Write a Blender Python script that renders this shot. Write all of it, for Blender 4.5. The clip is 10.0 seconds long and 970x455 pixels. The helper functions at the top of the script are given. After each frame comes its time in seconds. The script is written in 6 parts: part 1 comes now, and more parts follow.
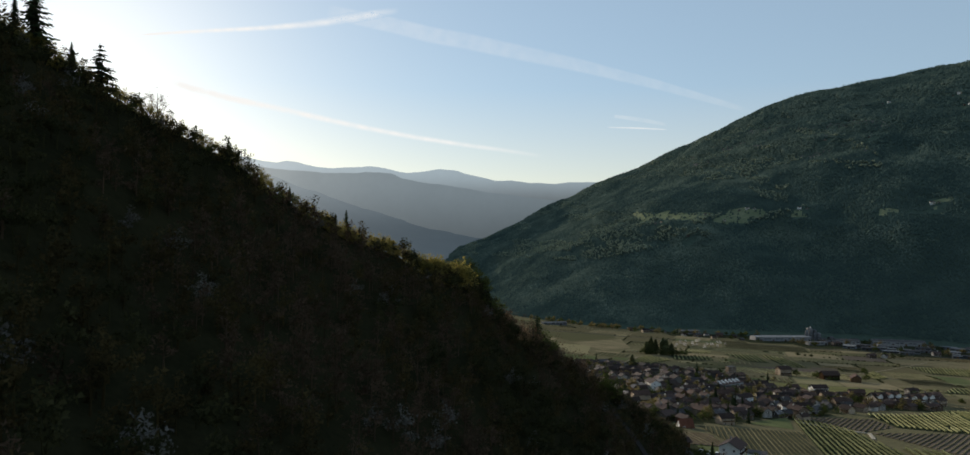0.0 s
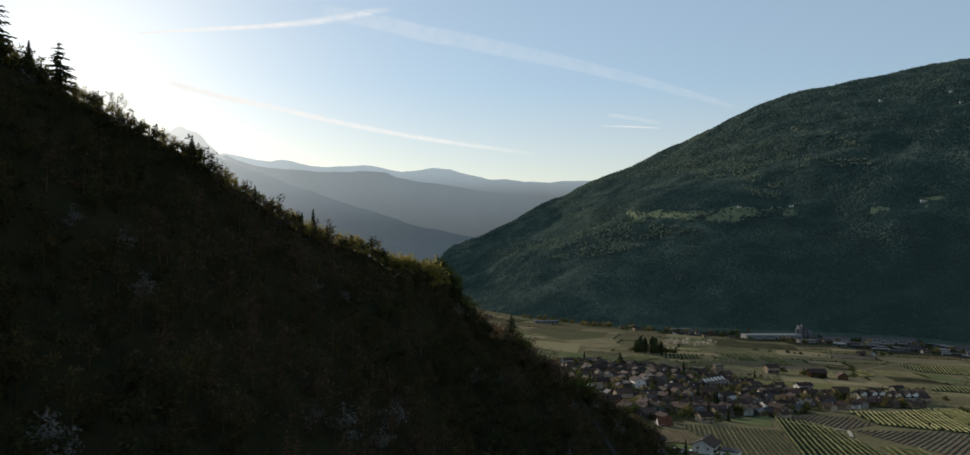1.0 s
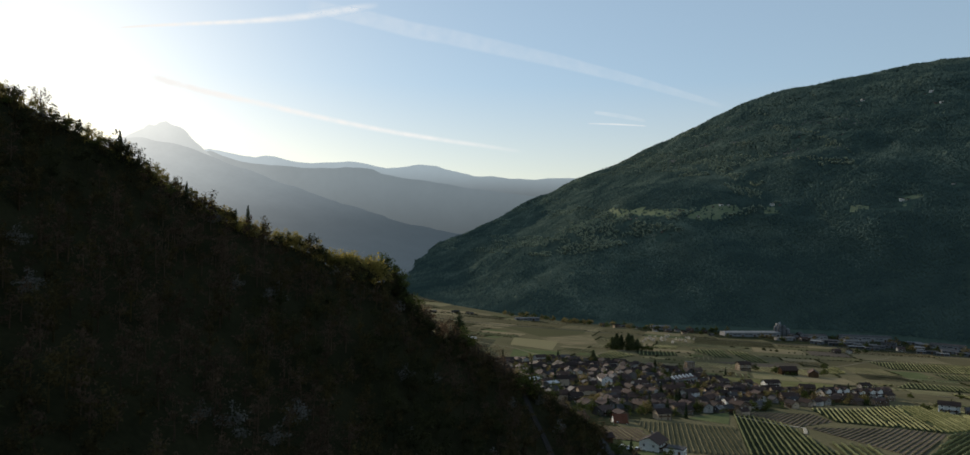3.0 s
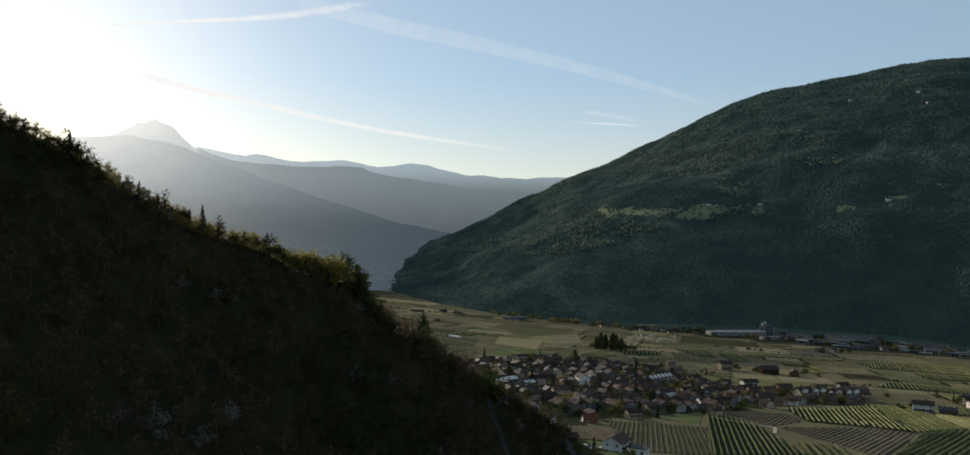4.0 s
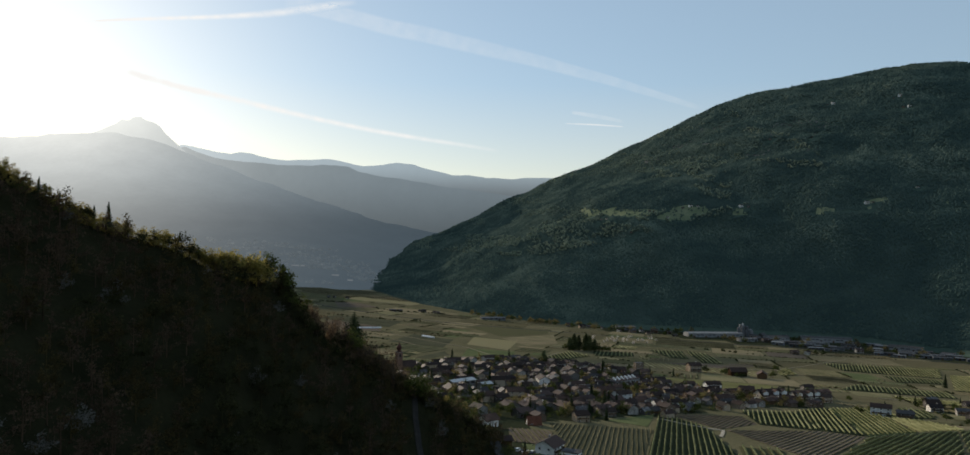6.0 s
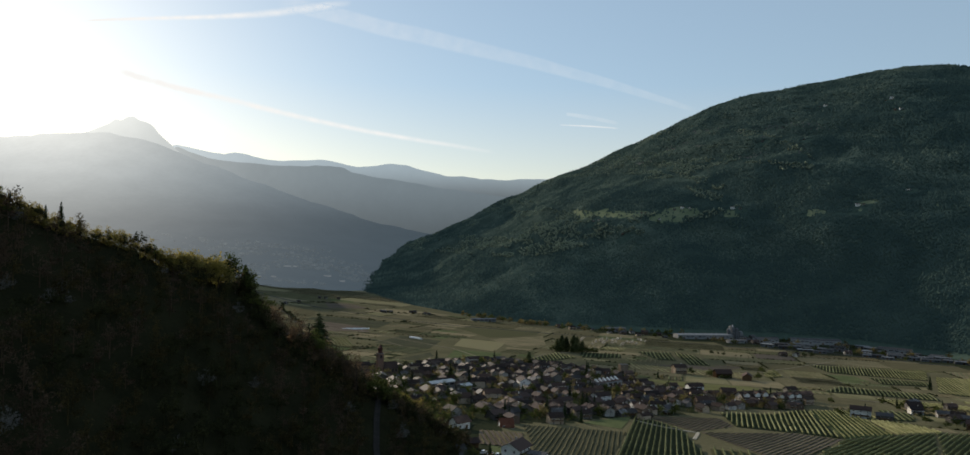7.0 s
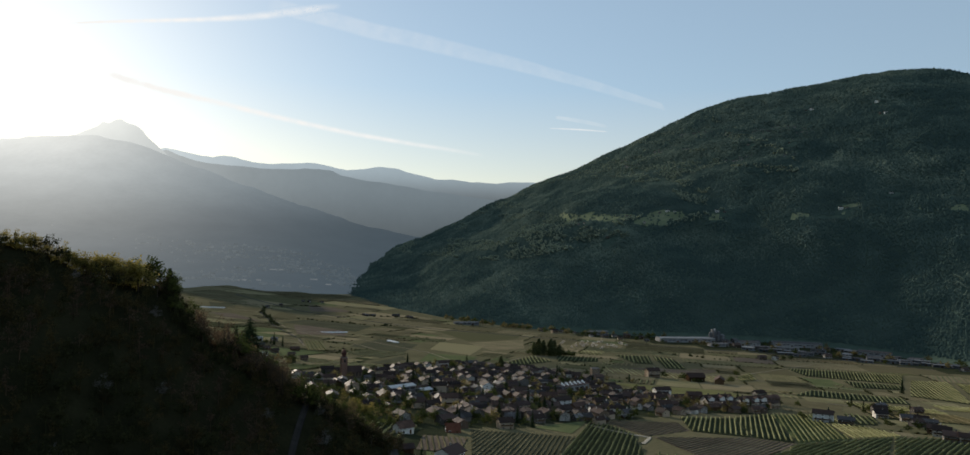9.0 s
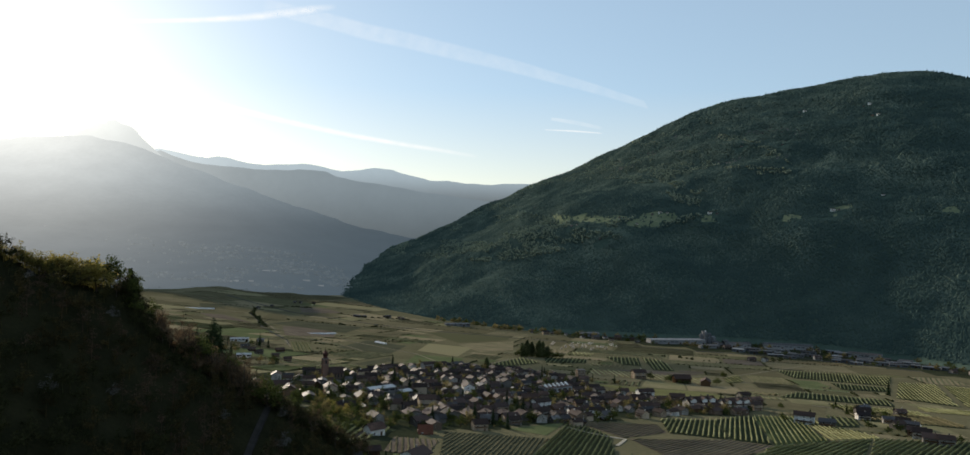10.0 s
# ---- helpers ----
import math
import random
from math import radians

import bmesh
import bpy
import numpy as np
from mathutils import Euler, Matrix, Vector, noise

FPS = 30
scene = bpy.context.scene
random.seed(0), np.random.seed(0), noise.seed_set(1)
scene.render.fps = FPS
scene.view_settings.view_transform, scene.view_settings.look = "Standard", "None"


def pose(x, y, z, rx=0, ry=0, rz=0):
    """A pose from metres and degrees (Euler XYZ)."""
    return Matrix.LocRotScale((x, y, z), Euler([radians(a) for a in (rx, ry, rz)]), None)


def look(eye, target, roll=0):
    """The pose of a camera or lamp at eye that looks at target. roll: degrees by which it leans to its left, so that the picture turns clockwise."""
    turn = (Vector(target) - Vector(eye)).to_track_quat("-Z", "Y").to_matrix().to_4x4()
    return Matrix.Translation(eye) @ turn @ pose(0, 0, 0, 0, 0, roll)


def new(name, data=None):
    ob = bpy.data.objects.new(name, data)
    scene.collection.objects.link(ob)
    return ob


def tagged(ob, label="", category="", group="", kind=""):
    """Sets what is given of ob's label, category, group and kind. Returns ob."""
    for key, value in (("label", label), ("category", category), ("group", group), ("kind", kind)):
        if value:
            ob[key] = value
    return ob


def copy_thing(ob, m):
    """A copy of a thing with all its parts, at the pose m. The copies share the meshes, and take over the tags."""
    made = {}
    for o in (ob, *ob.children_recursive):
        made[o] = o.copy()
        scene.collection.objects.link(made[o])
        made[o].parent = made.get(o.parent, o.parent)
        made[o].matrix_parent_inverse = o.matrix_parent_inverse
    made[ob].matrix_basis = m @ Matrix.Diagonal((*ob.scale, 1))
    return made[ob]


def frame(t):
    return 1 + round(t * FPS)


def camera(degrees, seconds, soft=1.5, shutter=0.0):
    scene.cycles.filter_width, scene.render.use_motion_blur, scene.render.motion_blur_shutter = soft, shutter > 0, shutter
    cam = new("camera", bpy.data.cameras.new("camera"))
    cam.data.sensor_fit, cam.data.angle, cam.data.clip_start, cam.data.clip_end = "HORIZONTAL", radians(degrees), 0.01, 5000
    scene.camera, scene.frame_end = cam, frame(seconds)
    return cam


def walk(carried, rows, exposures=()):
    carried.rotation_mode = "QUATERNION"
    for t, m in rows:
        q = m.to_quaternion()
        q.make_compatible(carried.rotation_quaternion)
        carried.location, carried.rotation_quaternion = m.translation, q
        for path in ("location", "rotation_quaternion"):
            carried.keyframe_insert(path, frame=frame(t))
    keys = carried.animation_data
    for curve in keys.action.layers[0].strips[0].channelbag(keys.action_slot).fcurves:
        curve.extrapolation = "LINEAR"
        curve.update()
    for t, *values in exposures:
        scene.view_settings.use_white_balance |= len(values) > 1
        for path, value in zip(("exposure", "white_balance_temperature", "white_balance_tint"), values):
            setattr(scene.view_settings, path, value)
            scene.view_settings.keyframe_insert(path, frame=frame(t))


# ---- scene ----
cam = camera(64.7, 10.0)
PATH = [
    (0, (9.423, -4.753, 110.543), (9.4, -2.754, 110.589), 0.7),
    (0.5, (14.628, -4.108, 110.52), (14.612, -2.108, 110.565), 0.6),
    (1, (19.488, -4.191, 110.507), (19.476, -2.191, 110.55), 0.6),
    (1.5, (23.665, -3.826, 110.582), (23.659, -1.826, 110.623), 0.6),
    (2, (27.918, -3.516, 110.657), (27.917, -1.517, 110.695), 0.7),
    (2.5, (32.561, -3.808, 110.757), (32.568, -1.808, 110.793), 0.8),
    (4, (51.302, -3.916, 111.451), (51.338, -1.917, 111.484), 0.9),
    (4.5, (57.933, -3.079, 111.769), (57.976, -1.08, 111.8), 1.1),
    (5, (64.427, -1.784, 111.826), (64.476, 0.215, 111.858), 1.2),
    (5.5, (70.944, -0.315, 111.908), (71.0, 1.684, 111.941), 1.2),
    (7, (91.123, 2.313, 112.279), (91.195, 4.312, 112.316), 1.4),
    (7.5, (97.911, 3.245, 112.355), (97.988, 5.243, 112.395), 1.4),
    (8, (104.764, 3.847, 112.583), (104.845, 5.845, 112.624), 1.4),
    (8.5, (111.406, 4.597, 112.813), (111.49, 6.594, 112.857), 1.4),
    (9, (118.246, 5.415, 112.783), (118.334, 7.413, 112.829), 1.4),
    (9.5, (124.933, 6.354, 112.733), (125.026, 8.352, 112.78), 1.4),
    (10, (131.821, 7.558, 112.599), (131.917, 9.555, 112.649), 1.5),
]
walk(cam, [(t, look(eye, target, roll)) for t, eye, target, roll in PATH], [(0, 0.0), (9.6, 0.0), (10, 0.22)])

SUN_EL, SUN_AZ = radians(14.3), radians(-29.7)      # azimuth from +y towards +x

# ---------------------------------------------------------------- world and sun
world = bpy.data.worlds.new("evening_sky")
scene.world = world
world.use_nodes = True
wn, wl = world.node_tree.nodes, world.node_tree.links
sky = wn.new("ShaderNodeTexSky")
sky.sky_type, sky.sun_disc = "NISHITA", False
sky.sun_elevation, sky.sun_rotation = SUN_EL, SUN_AZ
sky.altitude, sky.air_density, sky.dust_density, sky.ozone_density = 500, 1.0, 0.5, 2.0
wn["Background"].inputs["Strength"].default_value = 0.128
veil = wn.new("ShaderNodeMix")          # thin high haze over the whole sky
veil.data_type = "RGBA"
veil.inputs[0].default_value = 0.5
up = wn.new("ShaderNodeSeparateXYZ")
wl.new(wn.new("ShaderNodeTexCoord").outputs["Generated"], up.inputs[0])
tint = wn.new("ShaderNodeValToRGB")       # warm at the horizon, pale blue above
tint.color_ramp.elements[0].position, tint.color_ramp.elements[0].color = 0.085, (1.0, 0.91, 0.74, 1)
tint.color_ramp.elements[1].position, tint.color_ramp.elements[1].color = 0.2, (0.62, 0.805, 0.945, 1)
wl.new(up.outputs["Z"], tint.inputs[0])
bright = wn.new("ShaderNodeVectorMath")
bright.operation, bright.inputs[3].default_value = "SCALE", 5.4
wl.new(tint.outputs[0], bright.inputs[0])
wl.new(bright.outputs[0], veil.inputs[7])
wl.new(sky.outputs["Color"], veil.inputs[6])
wl.new(veil.outputs[2], wn["Background"].inputs["Color"])

sun = new("sun", bpy.data.lights.new("sun", "SUN"))
sun.data.energy, sun.data.angle, sun.data.color = 5.0, radians(0.53), (1.0, 0.87, 0.7)
sun_dir = Vector((math.sin(SUN_AZ) * math.cos(SUN_EL), math.cos(SUN_AZ) * math.cos(SUN_EL), math.sin(SUN_EL)))
sun.matrix_world = look(sun_dir * 900, (0, 0, 0))


# ---------------------------------------------------------------- materials
def material(name, rough=0.9, metal=0.0):
    m = bpy.data.materials.new(name)
    m.use_nodes = True
    b = m.node_tree.nodes["Principled BSDF"]
    b.inputs["Roughness"].default_value, b.inputs["Metallic"].default_value = rough, metal
    return m, m.node_tree.nodes, m.node_tree.links, b


def surface(name, dark, light, coarse=0.1, fine=2.0, rough=0.9, metal=0.0, bump=0.3, per="", third=None, spec=0.0, mid=0.52, high=0.7):
    """Two noises, coarse and fine (per metre), between two or three colours; per: 'object' or 'island' variation."""
    m, n, l, b = material(name, rough, metal)
    b.inputs["Specular IOR Level"].default_value = spec
    co = n.new("ShaderNodeTexCoord")
    geo = n.new("ShaderNodeNewGeometry")
    n1, n2 = n.new("ShaderNodeTexNoise"), n.new("ShaderNodeTexNoise")
    n1.inputs["Scale"].default_value, n2.inputs["Scale"].default_value = coarse, fine
    n1.inputs["Detail"].default_value, n2.inputs["Detail"].default_value = 5, 4
    l.new(geo.outputs["Position"], n1.inputs["Vector"])
    l.new(geo.outputs["Position"], n2.inputs["Vector"])
    mix = n.new("ShaderNodeMath")
    mix.operation = "MULTIPLY_ADD"
    mix.inputs[1].default_value = 0.55
    l.new(n1.outputs["Fac"], mix.inputs[0])
    half = n.new("ShaderNodeMath")
    half.operation = "MULTIPLY"
    half.inputs[1].default_value = 0.45
    l.new(n2.outputs["Fac"], half.inputs[0])
    l.new(half.outputs[0], mix.inputs[2])
    val = mix.outputs[0]
    if per:
        if per == "object":
            rnd = n.new("ShaderNodeObjectInfo").outputs["Random"]
        else:
            rnd = geo.outputs["Random Per Island"]
        add = n.new("ShaderNodeMath")
        add.operation = "MULTIPLY_ADD"
        add.inputs[1].default_value = 0.66
        l.new(rnd, add.inputs[0])
        sub = n.new("ShaderNodeMath")
        sub.operation = "SUBTRACT"
        sub.inputs[1].default_value = 0.33
        l.new(val, sub.inputs[0])
        l.new(sub.outputs[0], add.inputs[2])
        val = add.outputs[0]
    ramp = n.new("ShaderNodeValToRGB")
    e = ramp.color_ramp.elements
    e[0].position, e[0].color = 0.3, (*dark, 1)
    e[1].position, e[1].color = high, (*light, 1)
    if third:
        x = e.new(mid)
        x.color = (*third, 1)
    l.new(val, ramp.inputs["Fac"])
    l.new(ramp.outputs["Color"], b.inputs["Base Color"])
    if bump:
        bp = n.new("ShaderNodeBump")
        bp.inputs["Strength"].default_value, bp.inputs["Distance"].default_value = bump, 0.4 / fine
        l.new(n2.outputs["Fac"], bp.inputs["Height"])
        l.new(bp.outputs["Normal"], b.inputs["Normal"])
    return m


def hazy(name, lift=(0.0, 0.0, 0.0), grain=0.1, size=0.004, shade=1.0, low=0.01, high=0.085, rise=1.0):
    """Distant land as a glowing backdrop: haze painted into its emission, paler higher up and towards the sun."""
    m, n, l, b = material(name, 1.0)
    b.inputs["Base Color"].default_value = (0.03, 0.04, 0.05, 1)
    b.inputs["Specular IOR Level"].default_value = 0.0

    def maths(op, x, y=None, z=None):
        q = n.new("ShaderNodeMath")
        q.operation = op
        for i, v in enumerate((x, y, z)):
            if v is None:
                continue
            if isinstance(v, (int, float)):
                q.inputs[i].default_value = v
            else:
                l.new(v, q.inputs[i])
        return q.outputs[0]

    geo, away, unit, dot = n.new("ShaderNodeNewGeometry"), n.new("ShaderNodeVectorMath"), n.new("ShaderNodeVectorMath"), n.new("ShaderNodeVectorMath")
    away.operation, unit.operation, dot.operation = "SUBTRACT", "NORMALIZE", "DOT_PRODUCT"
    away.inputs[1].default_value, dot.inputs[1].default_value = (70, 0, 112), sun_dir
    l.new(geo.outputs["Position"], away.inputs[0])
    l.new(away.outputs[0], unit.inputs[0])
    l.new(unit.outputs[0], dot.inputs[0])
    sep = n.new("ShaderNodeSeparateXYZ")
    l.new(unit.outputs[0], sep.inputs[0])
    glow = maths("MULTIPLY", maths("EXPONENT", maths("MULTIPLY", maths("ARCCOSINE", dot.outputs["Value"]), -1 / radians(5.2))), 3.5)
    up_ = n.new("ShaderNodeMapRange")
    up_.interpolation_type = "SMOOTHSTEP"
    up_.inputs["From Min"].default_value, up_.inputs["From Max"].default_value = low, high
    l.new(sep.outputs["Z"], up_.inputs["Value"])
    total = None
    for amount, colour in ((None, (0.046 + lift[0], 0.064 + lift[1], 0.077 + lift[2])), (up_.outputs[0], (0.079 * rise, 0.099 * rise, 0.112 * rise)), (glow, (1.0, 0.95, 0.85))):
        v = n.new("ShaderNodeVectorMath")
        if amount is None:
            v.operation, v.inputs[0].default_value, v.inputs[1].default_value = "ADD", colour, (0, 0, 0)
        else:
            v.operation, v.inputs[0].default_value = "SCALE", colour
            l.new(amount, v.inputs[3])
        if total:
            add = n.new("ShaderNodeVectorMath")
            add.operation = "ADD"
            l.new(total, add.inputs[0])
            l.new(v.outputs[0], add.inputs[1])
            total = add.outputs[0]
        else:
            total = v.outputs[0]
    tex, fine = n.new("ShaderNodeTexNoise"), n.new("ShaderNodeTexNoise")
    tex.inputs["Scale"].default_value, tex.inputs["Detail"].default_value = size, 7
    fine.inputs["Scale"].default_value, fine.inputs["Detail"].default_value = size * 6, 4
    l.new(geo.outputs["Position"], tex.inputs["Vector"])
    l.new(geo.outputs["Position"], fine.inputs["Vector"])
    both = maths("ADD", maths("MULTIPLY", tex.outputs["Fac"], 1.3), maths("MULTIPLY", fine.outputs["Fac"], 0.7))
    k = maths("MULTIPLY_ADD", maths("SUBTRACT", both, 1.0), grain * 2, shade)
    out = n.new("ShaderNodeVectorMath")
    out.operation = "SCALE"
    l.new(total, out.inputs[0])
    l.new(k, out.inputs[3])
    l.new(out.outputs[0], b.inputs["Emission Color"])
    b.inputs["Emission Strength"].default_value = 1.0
    return m


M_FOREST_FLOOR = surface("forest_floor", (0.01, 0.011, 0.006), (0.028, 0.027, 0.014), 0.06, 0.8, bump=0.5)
M_FIELD = surface("field_soil_and_grass", (0.0765, 0.0739, 0.0431), (0.147, 0.129, 0.0783), 0.012, 0.3, third=(0.115, 0.106, 0.0626), bump=0.3)
# Garden ground, its colour also darkened for the shade between houses.
M_GARDEN = surface("village_gardens", (0.0173, 0.0206, 0.0133), (0.0576, 0.0574, 0.0374), 0.05, 0.4, third=(0.0302, 0.0352, 0.0203))
M_HILL = surface("wooded_hill_ground", (0.042, 0.066, 0.053), (0.078, 0.108, 0.084), 0.02, 0.11, bump=0.45)
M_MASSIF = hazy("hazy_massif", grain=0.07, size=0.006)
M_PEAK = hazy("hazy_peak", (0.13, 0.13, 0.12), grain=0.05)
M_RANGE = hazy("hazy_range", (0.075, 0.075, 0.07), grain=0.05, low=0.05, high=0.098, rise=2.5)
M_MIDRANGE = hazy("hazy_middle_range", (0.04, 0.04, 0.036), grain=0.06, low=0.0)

# ---------------------------------------------------------------- land forms
VILLAGE = [(-25, 628), (5, 765), (70, 880), (136, 975), (240, 960), (292, 905), (286, 800), (342, 751), (440, 733), (380, 640), (330, 628), (268, 580), (224, 520), (190, 512), (162, 476), (124, 462), (99, 456), (59, 525)]


def inside(x, y, poly):
    hit = False
    for (x0, y0), (x1, y1) in zip(poly, poly[1:] + poly[:1]):
        if (y0 > y) != (y1 > y) and x < (x1 - x0) * (y - y0) / (y1 - y0) + x0:
            hit = not hit
    return hit


def tri_mesh(name, verts, tris, mats, mat_index=None, smooth=False):
    verts, tris = np.asarray(verts, np.float32), np.asarray(tris, np.int32)
    k = tris.shape[1]
    me = bpy.data.meshes.new(name)
    me.vertices.add(len(verts))
    me.vertices.foreach_set("co", verts.ravel())
    me.loops.add(tris.size)
    me.loops.foreach_set("vertex_index", tris.ravel())
    me.polygons.add(len(tris))
    me.polygons.foreach_set("loop_start", np.arange(0, tris.size, k, dtype=np.int32))
    me.polygons.foreach_set("loop_total", np.full(len(tris), k, np.int32))
    for m in mats:
        me.materials.append(m)
    if mat_index is not None:
        me.polygons.foreach_set("material_index", np.asarray(mat_index, np.int32))
    me.polygons.foreach_set("use_smooth", np.full(len(tris), smooth))
    me.update(calc_edges=True)
    me.validate()
    return me


def grid_faces(nu, nv):
    i = np.arange((nu - 1) * (nv - 1))
    a = (i // (nv - 1)) * nv + i % (nv - 1)
    return np.c_[a, a + nv, a + nv + 1, a + 1]


def value_noise(x, y, scale, seed=0):
    """Smooth value noise from -1 to 1, for arrays."""
    x, y = np.asarray(x, float) / scale + seed * 17.3, np.asarray(y, float) / scale - seed * 9.1
    xi, yi = np.floor(x), np.floor(y)
    fx, fy = x - xi, y - yi
    fx, fy = fx * fx * (3 - 2 * fx), fy * fy * (3 - 2 * fy)

    def h(a, b):
        v = np.sin(a * 127.1 + b * 311.7 + seed * 74.7) * 43758.5453
        return (v - np.floor(v)) * 2 - 1
    return (h(xi, yi) * (1 - fx) + h(xi + 1, yi) * fx) * (1 - fy) + (h(xi, yi + 1) * (1 - fx) + h(xi + 1, yi + 1) * fx) * fy


def fractal(x, y, scale, octaves=4, seed=0):
    return sum(value_noise(x, y, scale / 2 ** k, seed + k) / 2 ** k for k in range(octaves))


def valley(x, y):
    """The alluvial fan and the valley floor."""
    u = np.clip(np.asarray(x, float), -600, 1150) / 1000
    v = np.clip(np.asarray(y, float), 0, 2250) / 1000
    z = 61 - 66.7 * u - 116.7 * v + 25.8 * u * u + 4.7 * u * v + 23.9 * v * v
    return np.maximum(z, -93) + 0.6 * value_noise(x, y, 90, 3)


CREST_X = [-900, -400, -200, -105, -75, -42, -10, 3, 45, 90, 140]
CREST_Y = [-120, 70, 160, 214, 246, 268, 312, 326, 332, 348, 390]


def spur(x, y):
    """The wooded spur: a steep face towards +x, falling away behind its crest."""
    x, y = np.asarray(x, float), np.asarray(y, float)
    face = 55.7 - 0.68 * x + 0.075 * y + 1.6 * fractal(x, y, 45, 3, 5)
    high = np.clip((y - 190) / 90, 0, 1)
    face = face + high * (4 * np.exp(-((x + 9) / 26) ** 2) + 6 * np.exp(-((x + 1) / 11) ** 2) + np.clip((-x - 10) / 20, 0, 1) * 7 + 2) + (7 * np.clip((-x - 50) / 30, 0, 1) + 4 * np.clip((-x - 90) / 30, 0, 1)) * np.clip(y / 150, 0, 1)
    behind = y - np.interp(x, CREST_X, CREST_Y)
    drop = np.where(behind > 0, 0.75 * (np.sqrt(behind ** 2 + 8 ** 2) - 8), 0)
    return face - drop


def land(x, y):
    return np.maximum(valley(x, y), spur(x, y))


def spaced(lo, hi, a, b, step, grow=1.13):
    """Coordinates from lo to hi, even between a and b, wider outside."""
    mid = list(np.arange(a, b + 0.1, step))
    s, v = step, b
    while v < hi:
        s *= grow
        v += s
        mid.append(min(v, hi))
    s, v = step, a
    while v > lo:
        s *= grow
        v -= s
        mid.insert(0, max(v, lo))
    return np.array(mid)


gx, gy = spaced(-6000, 6000, -280, 700, 7), spaced(-1500, 5600, -60, 1000, 7)
X, Y = np.meshgrid(gx, gy, indexing="ij")
Z = land(X, Y)
V = np.c_[X.ravel(), Y.ravel(), Z.ravel()]
F = grid_faces(len(gx), len(gy))
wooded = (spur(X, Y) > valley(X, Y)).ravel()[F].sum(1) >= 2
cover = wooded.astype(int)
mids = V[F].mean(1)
# The dark zone at the mountain foot gets the same dark cover.
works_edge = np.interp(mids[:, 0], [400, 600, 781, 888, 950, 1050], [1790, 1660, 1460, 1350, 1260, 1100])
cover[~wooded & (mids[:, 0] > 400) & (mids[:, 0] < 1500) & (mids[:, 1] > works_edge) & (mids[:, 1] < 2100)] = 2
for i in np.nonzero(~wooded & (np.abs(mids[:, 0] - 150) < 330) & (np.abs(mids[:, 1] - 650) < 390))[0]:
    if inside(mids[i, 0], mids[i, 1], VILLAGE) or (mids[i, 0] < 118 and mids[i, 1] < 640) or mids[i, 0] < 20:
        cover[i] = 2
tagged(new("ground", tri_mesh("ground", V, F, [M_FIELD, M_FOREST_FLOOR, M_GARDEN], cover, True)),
                "valley floor and fan of dry grass and soil, with a steep dark wooded spur", "ground", kind="structure")

# wooded mountain across the valley: four lines, foot to crest, placed to camera view
FOOT = [(-200, 2440, -85), (-27, 2224, -84), (144, 2008, -88), (292, 1890, -91), (429, 1850, -92), (558, 1800, -93), (706, 1760, -94), (856, 1720, -94), (975, 1620, -94), (1050, 1440, -94), (1110, 1200, -94)]
BENCH = [(-270, 2950, -62), (-90, 3300, 22), (165, 2600, 60), (360, 2480, 120), (560, 2480, 195), (730, 2370, 205), (955, 2290, 225), (1130, 2120, 240), (1285, 2000, 240), (1425, 1850, 235), (1605, 1700, 225)]
SHOULDER = [(-400, 3900, -62), (-180, 3900, 66), (200, 3600, 165), (475, 3500, 285), (720, 3300, 385), (945, 3150, 480), (1140, 2780, 490), (1470, 2800, 625), (1650, 2600, 630), (1830, 2400, 575), (2055, 2200, 510)]
CREST = [(-480, 4500, -60), (-230, 4600, 60), (235, 4600, 278), (605, 4600, 462), (950, 4480, 603), (1110, 3750, 676), (1450, 3600, 838), (1770, 3400, 868), (2015, 3200, 885), (2270, 3000, 828), (2595, 2800, 735)]


def smooth_rows(points, count):
    """Catmull-Rom through rows of points (n, ..., 3), to count rows."""
    p = np.asarray(points, float)
    t = np.linspace(0, len(p) - 1, count)
    i = np.clip(t.astype(int), 0, len(p) - 2)
    f = (t - i).reshape(-1, *([1] * (p.ndim - 1)))
    a, b, c, d = p[np.clip(i - 1, 0, None)], p[i], p[i + 1], p[np.clip(i + 2, None, len(p) - 1)]
    return 0.5 * (2 * b + (c - a) * f + (2 * a - 5 * b + 4 * c - d) * f ** 2 + (3 * b - a - 3 * c + d) * f ** 3)


back = np.array(CREST, float) + np.array([(120, 350, -260)])
sheet = np.stack([np.array(FOOT, float) + (-15, -30, -12), FOOT, BENCH, SHOULDER, CREST, back])        # (6, 11, 3)
NU, NV = 330, 190
sheet = smooth_rows(sheet, NV)                                       # along the fall
sheet = smooth_rows(sheet.transpose(1, 0, 2), NU)                    # along the range: (NU, NV, 3)
rise = np.clip((sheet[..., 2] + 95) / 120, 0, 1)
gully = fractal(sheet[..., 0] * 0.8 + sheet[..., 1] * 0.5, sheet[..., 2] * 0.6, 260, 4, 11)
fall = np.linspace(0, 1, NV)[None, :]
fold = np.sin(np.pi * np.clip((fall - 0.2) / 0.6, 0, 1)) * fractal(sheet[..., 0] * 1.2 + sheet[..., 1] * 0.35, sheet[..., 1] * 0.3, 420, 3, 17)
sheet[..., 2] += rise * (15 * fold * np.clip((np.arange(NU)[:, None] / NU - 0.1) / 0.2, 0, 1) + 20 * gully + 10 * fractal(sheet[..., 0], sheet[..., 1], 160, 4, 7))


